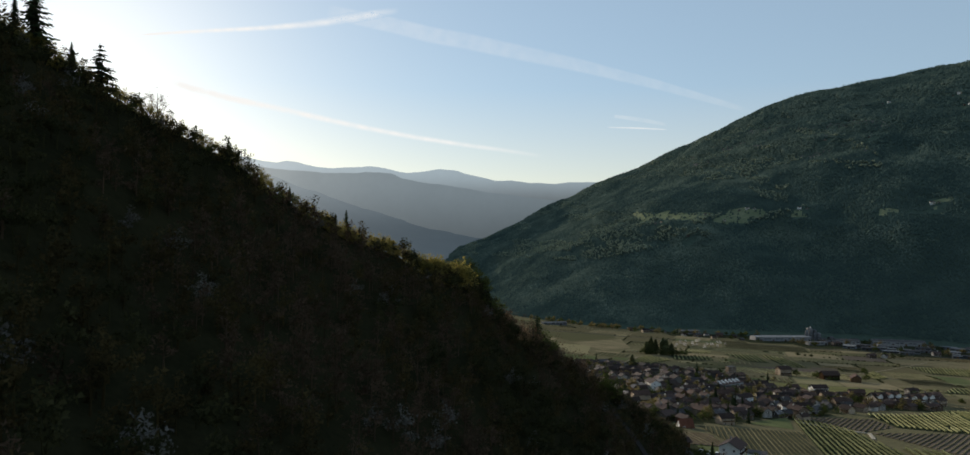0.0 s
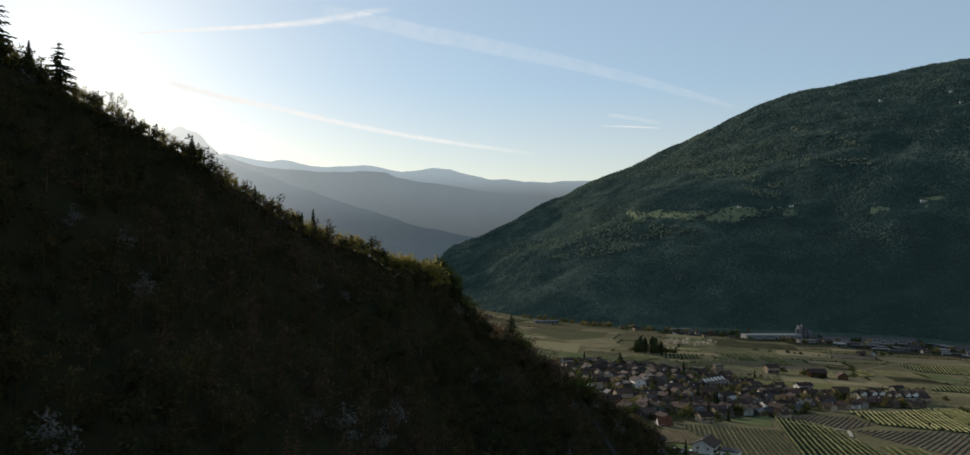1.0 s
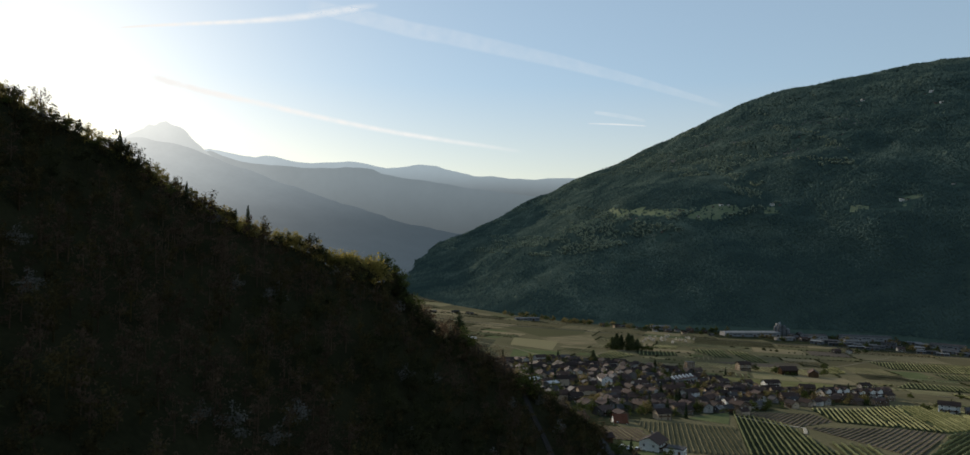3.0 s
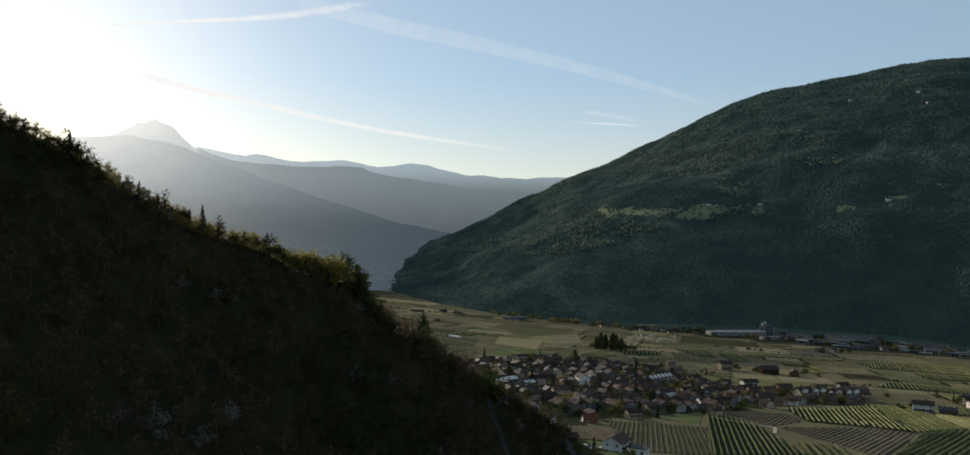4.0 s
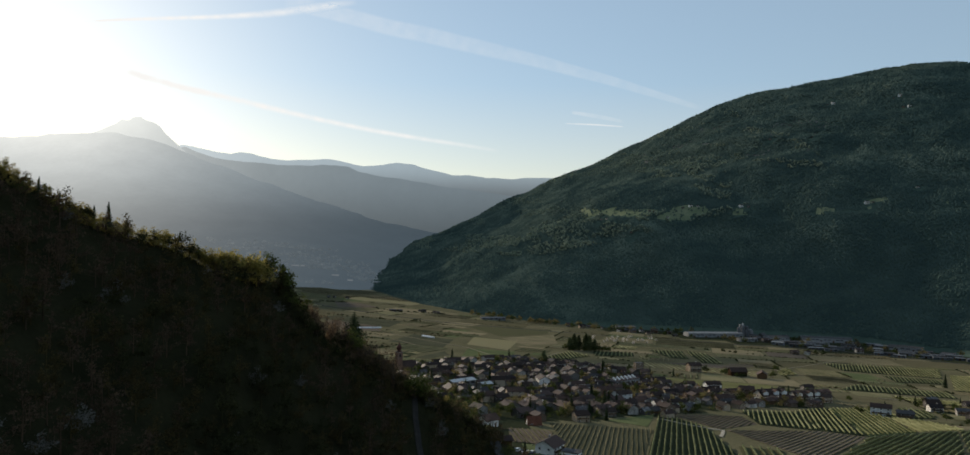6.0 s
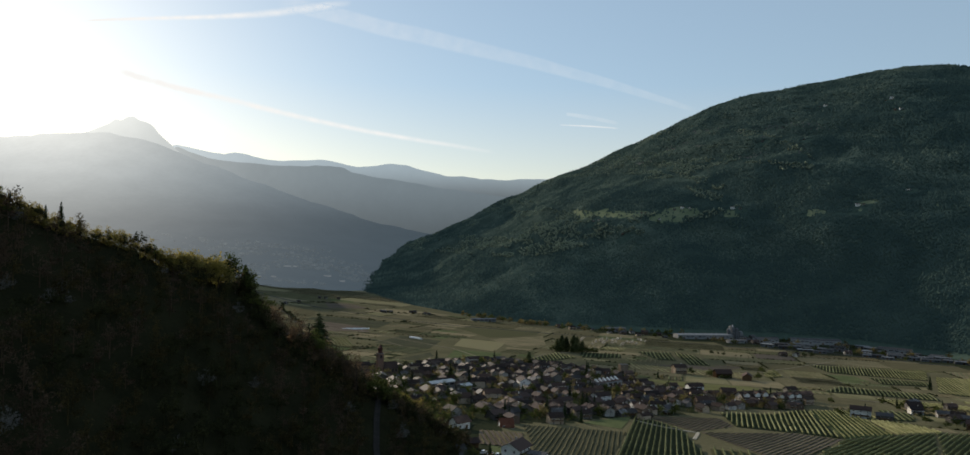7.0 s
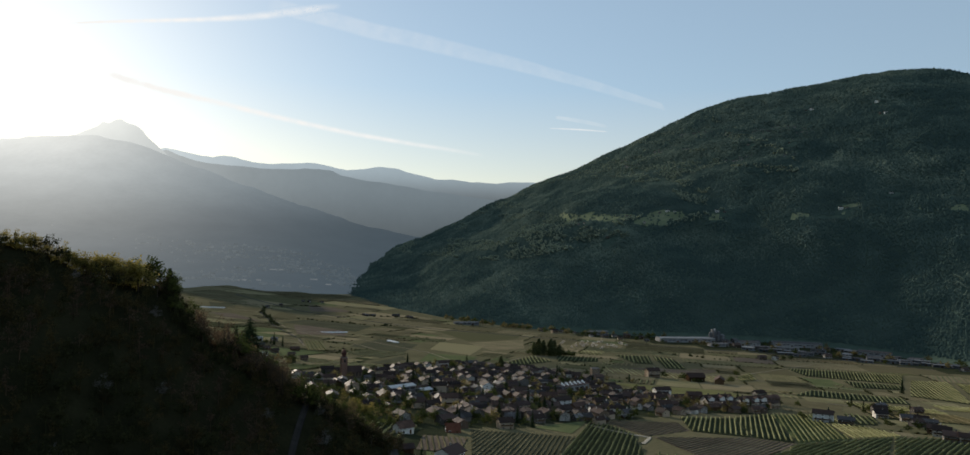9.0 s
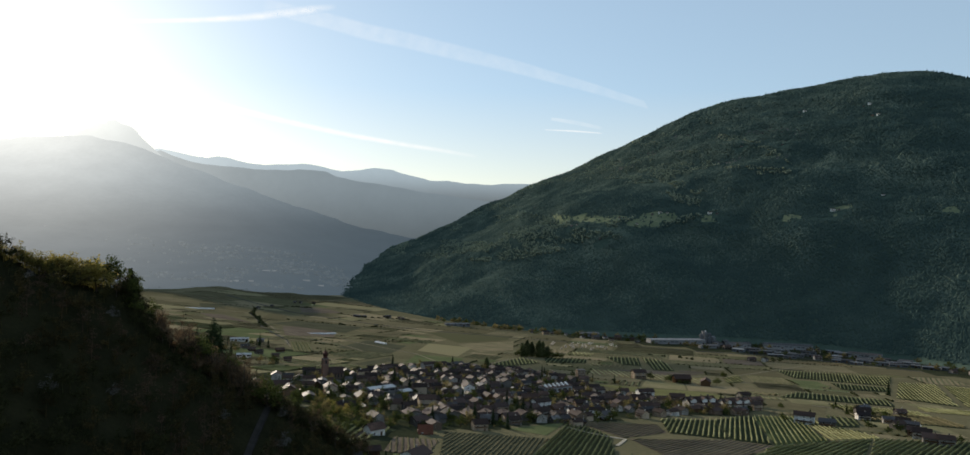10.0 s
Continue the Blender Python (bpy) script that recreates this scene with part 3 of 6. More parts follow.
TREES = {}
for k in range(2):
    TREES["poplar", k] = (*poplar(150 + k, 22, 5.2, 2600, 0.9), M_POPLAR, "tall dark green poplar leafy to the ground", "poplar_tree")
for k in range(4):
    TREES["garden", k] = (*broadleaf(130 + k, 9.5, 3.9, 900, 0.42), M_GARDEN_LEAF, "olive-green deciduous tree", "deciduous_tree")
    TREES["leafy", k] = (*broadleaf(100 + k, 10, 4.8, 1700, 0.4, limbs=9), M_LEAF, "golden-green deciduous tree", "deciduous_tree")
    TREES["bare", k] = (*broadleaf(200 + k, 10, 3.3, 420, 0.2, True, 9), M_TWIG, "bare brown budding tree", "bare_tree")
for k in range(2):
    TREES["green", k] = (*broadleaf(300 + k, 9.5, 4.2, 1300, 0.4, limbs=8), M_LEAF_GREEN, "dark green deciduous tree", "broadleaf_tree")
TREES["fir", 0] = (*conifer(401, 18, 5.6, 18, 0.8), M_NEEDLE, "tall dark ragged spruce", "conifer_tree")
TREES["fir", 1] = (*conifer(402, 14.5, 8.0, 10, 0.6, 0.16), M_NEEDLE, "tall sparse larch", "conifer_tree")
TREES["fir", 2] = (*conifer(403, 12, 2.6, 22, 0.95, 0.02), M_NEEDLE, "slim pointed dark spruce", "conifer_tree")
TREES["fir", 3] = (*conifer(404, 12, 2.2, 24, 1.0, 0.02), M_NEEDLE, "slim dense dark conifer", "conifer_tree")
TREES["fir", 4] = (*conifer(405, 10.5, 4.6, 34, 1.0, 0.0), M_NEEDLE, "broad dense dark conifer", "conifer_tree")
TREES["fir", 5] = (*conifer(406, 20, 4.0, 30, 1.0, 0.03), M_NEEDLE, "large dense dark garden conifer", "conifer_tree")
TREES["fir", 6] = (*conifer(408, 25, 13.0, 30, 1.0, 0.04), M_NEEDLE, "tall broad cedar with layered boughs", "conifer_tree")
TREES["pale", 0] = (*broadleaf(501, 8, 3.0, 1000, 0.24), M_WHITE_BLOSSOM, "pale blossoming fruit tree", "blossoming_tree")
planted = {}


def plant(kind, k, x, y, z, scale, turn, where, group=""):
    """A tree as a thing of its own; repeats share their meshes."""
    m = Matrix.Translation((x, y, z)) @ Matrix.Rotation(radians(turn), 4, "Z") @ Matrix.Scale(scale, 4)
    key = (kind, k, where)
    if key in planted:
        ob = copy_thing(planted[key], Matrix.Identity(4))
        ob.matrix_basis = m
        return ob
    wood, crown, leafm, label, name = TREES[kind, k]
    ob = empty(name)
    base = next((p for q, p in planted.items() if q[:2] == (kind, k)), None)
    if base:
        for c in base.children:
            cc = c.copy()
            scene.collection.objects.link(cc)
            cc.parent = ob
    else:
        mesh_part("trunk", *wood, M_BARK, ob)
        mesh_part("crown", *crown, leafm, ob)
    ob.matrix_basis = m
    planted[key] = tagged(ob, label + " " + where, "tree", group)
    return ob


def crest_y(x):
    return float(np.interp(x, CREST_X, CREST_Y))


# single trees that stand out on the skyline of the spur
for kind, k, x, dy, s in (("fir", 0, -118.5, -2, 1.2), ("fir", 2, -127, -2, 0.9), ("fir", 2, -123, -1, 1.0), ("fir", 1, -105, 0, 1.0), ("fir", 2, -110, -3, 0.8), ("bare", 1, -92.5, -3, 1.3), ("fir", 2, -77, -2, 0.7), ("fir", 3, -43, -1, 0.85), ("fir", 2, -46, -3, 0.62),
                          ("fir", 2, -39, -1, 0.55), ("fir", 4, 2, 5, 1.1), ("fir", 6, 30, 21, 1.0), ("green", 0, 38, 14, 1.2), ("bare", 1, 24, 16, 1.7), ("bare", 2, 36, 24, 1.8), ("bare", 0, 43, 22, 1.6), ("bare", 3, 20, 12, 1.5), ("green", 1, 47, 12, 0.9), ("bare", 1, 52, 14, 1.3), ("fir", 2, 5, 4, 0.55), ("fir", 0, 29, 2, 0.75), ("fir", 2, -60, -2, 0.55), ("fir", 2, -55, -2, 0.5)):
    y = crest_y(x) + dy
    plant(kind, k, x, y, float(land(x, y)) - 0.3, s, (x * 53) % 360, "on the crest of the spur", "trees on the spur crest")
r = random.Random(5)
undergrowth = []
x = -215.0
while x < 98:
    for off in (r.uniform(-9, -4), r.uniform(-3, 3)):
        px = x + r.uniform(-1.2, 1.2)
        y = crest_y(px) + off
        if -50 < px < -5:
            kind = r.choice(["leafy", "leafy", "green", "leafy", "bare"])
        elif px < -50:
            kind = r.choice(["leafy", "bare", "green", "bare"])
        else:
            kind = r.choice(["bare", "bare", "bare", "green", "bare"]) if px > 14 else r.choice(["leafy", "leafy", "green"]) if px < -2 else r.choice(["green", "bare", "green"])
        sc = r.uniform(0.7, 1.25) * (0.48 if px < -60 else 0.5 if px < -26 else 0.8 if px < -14 else 1.12 if px < 4 else 0.8 if px < 15 else 1.4 if px < 60 else 0.95)
        plant(kind, r.randrange(2 if kind == "green" else 4), px, y, float(land(px, y)) - 0.3, sc, r.uniform(0, 360), "on the crest of the spur", "trees on the spur crest")
    for off in (-7, -5, -3, -1, 1):
        px = x + r.uniform(-2, 2)
        y = crest_y(px) + off + r.uniform(-2, 2)
        undergrowth.append((r.randrange(3), px, y, float(land(px, y)) - 0.9, r.uniform(0.4, 0.65) * (1.6 if -24 < px < 12 else 1.5 if px >= 12 else 1.1), r.uniform(0, 6.28)))
    x += r.uniform(2.8, 4.4)


def stamp(models, spots):
    """Many transformed copies of (V, F) models in one pair of arrays; spots: model, x, y, z, scale, turn."""
    V, F, n = [], [], 0
    for i, x, y, z, s, t in spots:
        v, f = models[i]
        c, d = math.cos(t) * s, math.sin(t) * s
        V.append(np.c_[v[:, 0] * c - v[:, 1] * d + x, v[:, 0] * d + v[:, 1] * c + y, v[:, 2] * s + z])
        F.append(f + n)
        n += len(v)
    return np.concatenate(V), np.concatenate(F)


SLOPE_ROAD = [(76, 214), (69, 250), (64, 280), (61, 309), (59, 336), (62, 365), (70, 395), (84, 425), (97, 452)]


def near_line(x, y, pts, d):
    p = np.array(pts, float)
    for a, b in zip(p, p[1:]):
        ab = b - a
        t = np.clip(np.dot((x, y) - a, ab) / np.dot(ab, ab), 0, 1)
        if np.hypot(*((x, y) - a - ab * t)) < d:
            return True
    return False


# the wood on the face of the spur
slope_models = {"leafy": [joined(broadleaf(600 + k, 10, 3.4, 300, 0.4, limbs=3)) for k in range(3)], "bare": [joined(broadleaf(620 + k, 9.5, 3.0, 170, 0.36, False, 4)) for k in range(3)],
                "green": [joined(broadleaf(640 + k, 9, 3.3, 300, 0.4, limbs=3)) for k in range(2)], "pale": [broadleaf(660 + k, 8, 3.0, 420, 0.32, limbs=6)[1] for k in range(2)]}
slope_spots = {k: [] for k in slope_models}
crest_spots = undergrowth
cells = set()
for _ in range(16000):
    x, y = r.uniform(-260, 100), r.uniform(30, 470)
    if y > crest_y(x) - 5 and not (x > 70 and y > 340):
        continue
    if spur(x, y) < valley(x, y) - 1 or near_line(x, y, SLOPE_ROAD, 5.5):
        continue
    c = (int(x // 5.4), int(y // 5.4))
    if c in cells:
        continue
    cells.add(c)
    v = float(value_noise(x, y, 38, 4)) + r.uniform(-0.6, 0.6)
    kind = "pale" if r.random() < 0.035 else "bare" if v > 0.25 else "leafy" if v > -0.25 else "green"
    small = 0.62 if y > 330 else 1.0
    slope_spots[kind].append((r.randrange(len(slope_models[kind])), x, y, float(land(x, y)) - 0.3, r.uniform(0.6, 1.1) * small, r.uniform(0, 6.28)))
for kind, mat, label in (("leafy", M_SHADE_LEAF, "young-leaved oak wood covering the shaded face of the spur"), ("bare", M_SHADE_BRUSH, "bare brown wood covering the shaded face of the spur"),
                         ("green", M_SHADE_GREEN, "dark green thicket covering the shaded face of the spur"), ("pale", M_BLOSSOM, "pale blossoming trees scattered over the shaded spur")):
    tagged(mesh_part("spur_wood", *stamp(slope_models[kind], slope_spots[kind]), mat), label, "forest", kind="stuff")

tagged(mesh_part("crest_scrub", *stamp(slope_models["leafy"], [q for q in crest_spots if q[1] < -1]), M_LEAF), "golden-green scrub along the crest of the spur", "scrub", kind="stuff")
tagged(mesh_part("crest_scrub", *stamp(slope_models["leafy"], [q for q in crest_spots if 14 <= q[1] < 60]), M_TWIG), "brown leafless scrub along the falling end of the spur", "scrub", kind="stuff")

tagged(mesh_part("crest_scrub", *stamp(slope_models["leafy"], [q for q in crest_spots if -1 <= q[1] < 14 or q[1] >= 60]), M_SHADE_GREEN), "dark green scrub on the falling end of the spur", "scrub", kind="stuff")

# farms on the mountain: x, y, kind of house, size
FARMS = ((469, 2975, 4, 1.2), (528, 2453, 4, 1.1), (545, 2448, 1, 1.0), (585, 2272, 4, 1.1), (670, 2395, 0, 1.4), (684, 2388, 6, 1.2), (708, 2325, 4, 1.2), (770, 2380, 0, 1.1), (793, 2374, 5, 1.3), (814, 2368, 4, 1.2), (929, 2311, 5, 1.4), (949, 2301, 4, 1.3),
         (1195, 2078, 5, 1.5), (1208, 2071, 0, 1.2), (1339, 2080, 5, 1.2), (1658, 2723, 5, 1.6), (1640, 2730, 0, 1.3), (1620, 2598, 5, 1.5), (1606, 2610, 0, 1.2), (1508, 2918, 5, 1.5), (1490, 2925, 4, 1.3), (1190, 2739, 4, 1.2), (1283, 2604, 4, 1.2))

# the wood on the mountain across the valley
P00, P10, P01 = sheet[:-1, :-1], sheet[1:, :-1], sheet[:-1, 1:]
area = np.linalg.norm(np.cross(P10 - P00, P01 - P00), axis=2)
shown = area * (2600 / np.linalg.norm(P00[..., :2] - (70, 0), axis=2)) ** 1.7
shown[:, -35:] = 0
pick = rng.choice(shown.size, 190000, p=(shown / shown.sum()).ravel())
iu, iv = np.unravel_index(pick, shown.shape)
fu, fv = rng.random((2, len(pick), 1))
spots = P00[iu, iv] + (P10 - P00)[iu, iv] * fu + (P01 - P00)[iu, iv] * fv
clear = meadow(spots) | meadow(spots + (0, 0, 7))
for x, y, _, _ in FARMS:
    clear |= np.hypot(spots[:, 0] - x, spots[:, 1] - y + 12) < 22
spots = spots[~(clear & (rng.random(len(spots)) < 0.91)) & (spots[:, 2] > -82) & ~(rocky(spots) & (rng.random(len(spots)) < 0.45))]
cone = np.array([(1, 0, -0.1), (0.31, 0.95, 0), (-0.81, 0.59, -0.1), (-0.81, -0.59, 0), (0.31, -0.95, -0.1), (0, 0, 1)], float), np.array([(0, 1, 5), (1, 2, 5), (2, 3, 5), (3, 4, 5), (4, 0, 5)])
blob = np.array([(1, 0, 0.45), (0.31, 0.95, 0.55), (-0.81, 0.59, 0.4), (-0.81, -0.59, 0.55), (0.31, -0.95, 0.45), (0.1, 0.1, 1), (0, 0, 0)], float), np.array([(0, 1, 5), (1, 2, 5), (2, 3, 5), (3, 4, 5), (4, 0, 5), (1, 0, 6), (2, 1, 6), (3, 2, 6), (4, 3, 6), (0, 4, 6)])
# The mountain's shade is put into colour: darker wood low and right.
shade_bias = value_noise(spots[:, 0], spots[:, 1], 120, 6) * 0.9 + rng.uniform(-0.5, 0.5, len(spots)) + np.interp(spots[:, 0], [200, 900, 1700], [-0.35, 0.15, 0.9]) - (spots[:, 2] - 250) / 550
for (v, f), sel, hh, ww, mat, label in ((cone, shade_bias > 0, (2.6, 4.2), (3.6, 5.4), M_HILL_SHADE, "dark conifer forest on the lower mountainside"),
                                        (cone, shade_bias <= 0, (2.0, 3.2), (4.2, 6.2), M_HILL_TREES, "green deciduous forest on the mountainside")):
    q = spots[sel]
    # Tree size follows distance from the camera's path, to suit its view.
    view_scale = np.clip(np.linalg.norm(q[:, :2] - (70, 0), axis=1) / 2700, 0.6, 1.3)[:, None]
    h = rng.uniform(*hh, (len(q), 1)) * view_scale * rng.uniform(1.0, 2.6, (len(q), 1))
    w = rng.uniform(*ww, (len(q), 1)) * view_scale
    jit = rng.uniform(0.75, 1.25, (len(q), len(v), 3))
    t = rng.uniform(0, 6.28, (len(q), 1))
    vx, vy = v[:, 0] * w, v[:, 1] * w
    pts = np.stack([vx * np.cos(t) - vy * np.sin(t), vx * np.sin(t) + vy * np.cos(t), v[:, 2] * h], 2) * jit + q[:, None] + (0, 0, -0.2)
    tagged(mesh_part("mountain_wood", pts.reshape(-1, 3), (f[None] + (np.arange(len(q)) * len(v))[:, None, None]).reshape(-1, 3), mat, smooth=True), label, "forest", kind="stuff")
# Pale trees on the upper left flank, also painting in its sunlit crowns.
bare = spots[(rng.random(len(spots)) < 0.34) & (value_noise(spots[:, 0], spots[:, 2] * 2.5, 110, 15) + 0.6 * value_noise(spots[:, 0], spots[:, 2] * 2, 35, 16) > 0.3) & (spots[:, 2] > np.interp(spots[:, 0], [300, 700, 1300, 1800], [60, 150, 330, 500])) & (spots[:, 0] < 1250) & ~meadow(spots)]
v, f = blob
size = rng.uniform(2.0, 4.2, (len(bare), 1, 1)) * (1, 1, 2.0)
pts = v[None] * size * rng.uniform(0.7, 1.3, (len(bare), len(v), 3)) + bare[:, None] + (0, 0, 3.0)
tagged(mesh_part("bare_mountain_trees", pts.reshape(-1, 3), (f[None] + (np.arange(len(bare)) * len(v))[:, None, None]).reshape(-1, 3), M_HILL_PALE_LIT, smooth=True), "pale trees among the mountain forest, partly coloured as sunlit crowns", "forest", kind="stuff")

# ---------------------------------------------------------------- fields
def chords(quad, bearing, gap):
    """Parallel lines across a four-cornered field, at a bearing from +y towards +x."""
    d = np.array((math.sin(radians(bearing)), math.cos(radians(bearing))))
    side = np.array((d[1], -d[0]))
    offs = [float(np.dot(q, side)) for q in quad]
    out = []
    for o in np.arange(min(offs) + gap / 2, max(offs), gap):
        hits = []
        for q, w in zip(quad, quad[1:] + quad[:1]):
            a, b = np.dot(q, side) - o, np.dot(w, side) - o
            if a * b < 0:
                hits.append(q + (w - q) * (a / (a - b)))
        if len(hits) == 2 and np.hypot(*(hits[1] - hits[0])) > 2 * gap:
            hits.sort(key=lambda h: float(np.dot(h, d)))
            out.append((hits[1], hits[0]))
    return out


def field(corners, mat, label, rows=None, gap=3.4, height=1.9, width=1.3, step=4.0, bearing=None):
    """A four-cornered field laid on the land, with rows of vines or fruit trees from its first side to its third."""
    p0, p1, p2, p3 = (np.array(c, float) for c in corners)
    n = int(max(2, max(np.hypot(*(p1 - p0)), np.hypot(*(p3 - p0))) // 12))
    a, b = np.meshgrid(np.linspace(0, 1, n + 1), np.linspace(0, 1, n + 1), indexing="ij")
    q = (p0 * ((1 - a) * (1 - b))[..., None] + p1 * (a * (1 - b))[..., None] + p2 * (a * b)[..., None] + p3 * ((1 - a) * b)[..., None])
    z = land(q[..., 0], q[..., 1]) + 0.22
    tagged(new("field", tri_mesh("field", np.c_[q.reshape(-1, 2), z.ravel()], grid_faces(n + 1, n + 1), [mat], smooth=True)), label, "field", kind="structure")
    if rows is None:
        return
    wide = (np.hypot(*(p1 - p0)) + np.hypot(*(p2 - p3))) / 2
    V, F, base = [], [], 0
    count = max(2, int(wide / gap))
    if bearing is None:
        ends = [(p0 + (p1 - p0) * (i + 0.5) / count, p3 + (p2 - p3) * (i + 0.5) / count) for i in range(count)]
    else:
        ends = chords([p0, p1, p2, p3], bearing, gap)
    if not ends:
        return
    for A, B in ends:
        L = np.hypot(*(B - A))
        m = max(2, int(L / step))
        t = np.linspace(0.01, 0.99, m + 1)
        c = A + (B - A) * t[:, None]
        d = (B - A) / L
        nrm = np.array((-d[1], d[0]))
        c = c + nrm * (rng.normal(0, 0.12, (m + 1, 1)))
        zz = land(c[:, 0], c[:, 1])
        hw = width / 2 * rng.uniform(0.75, 1.25, m + 1)
        hh = height * rng.uniform(0.8, 1.15, m + 1)
        ring = []
        for k, up in ((-0.5, 0.35), (-1.0, 0.75), (0.0, 1.0), (1.0, 0.75), (0.5, 0.35)):
            xy = c + nrm * (hw * k)[:, None]
            ring.append(np.c_[xy, zz + hh * up * rng.uniform(0.93, 1.07, m + 1)])
        V.append(np.stack(ring, 1).reshape(-1, 3))
        idx = np.arange(m)[:, None] * 5 + np.arange(4)[None] + base
        F.append(np.stack([idx, idx + 1, idx + 6, idx + 5], 2).reshape(-1, 4))
        base += 5 * (m + 1)
    tagged(new("vine_rows", tri_mesh("vine_rows", np.concatenate(V), np.concatenate(F), [rows])), "long parallel rows of vines on " + label, "vineyard", kind="stuff")


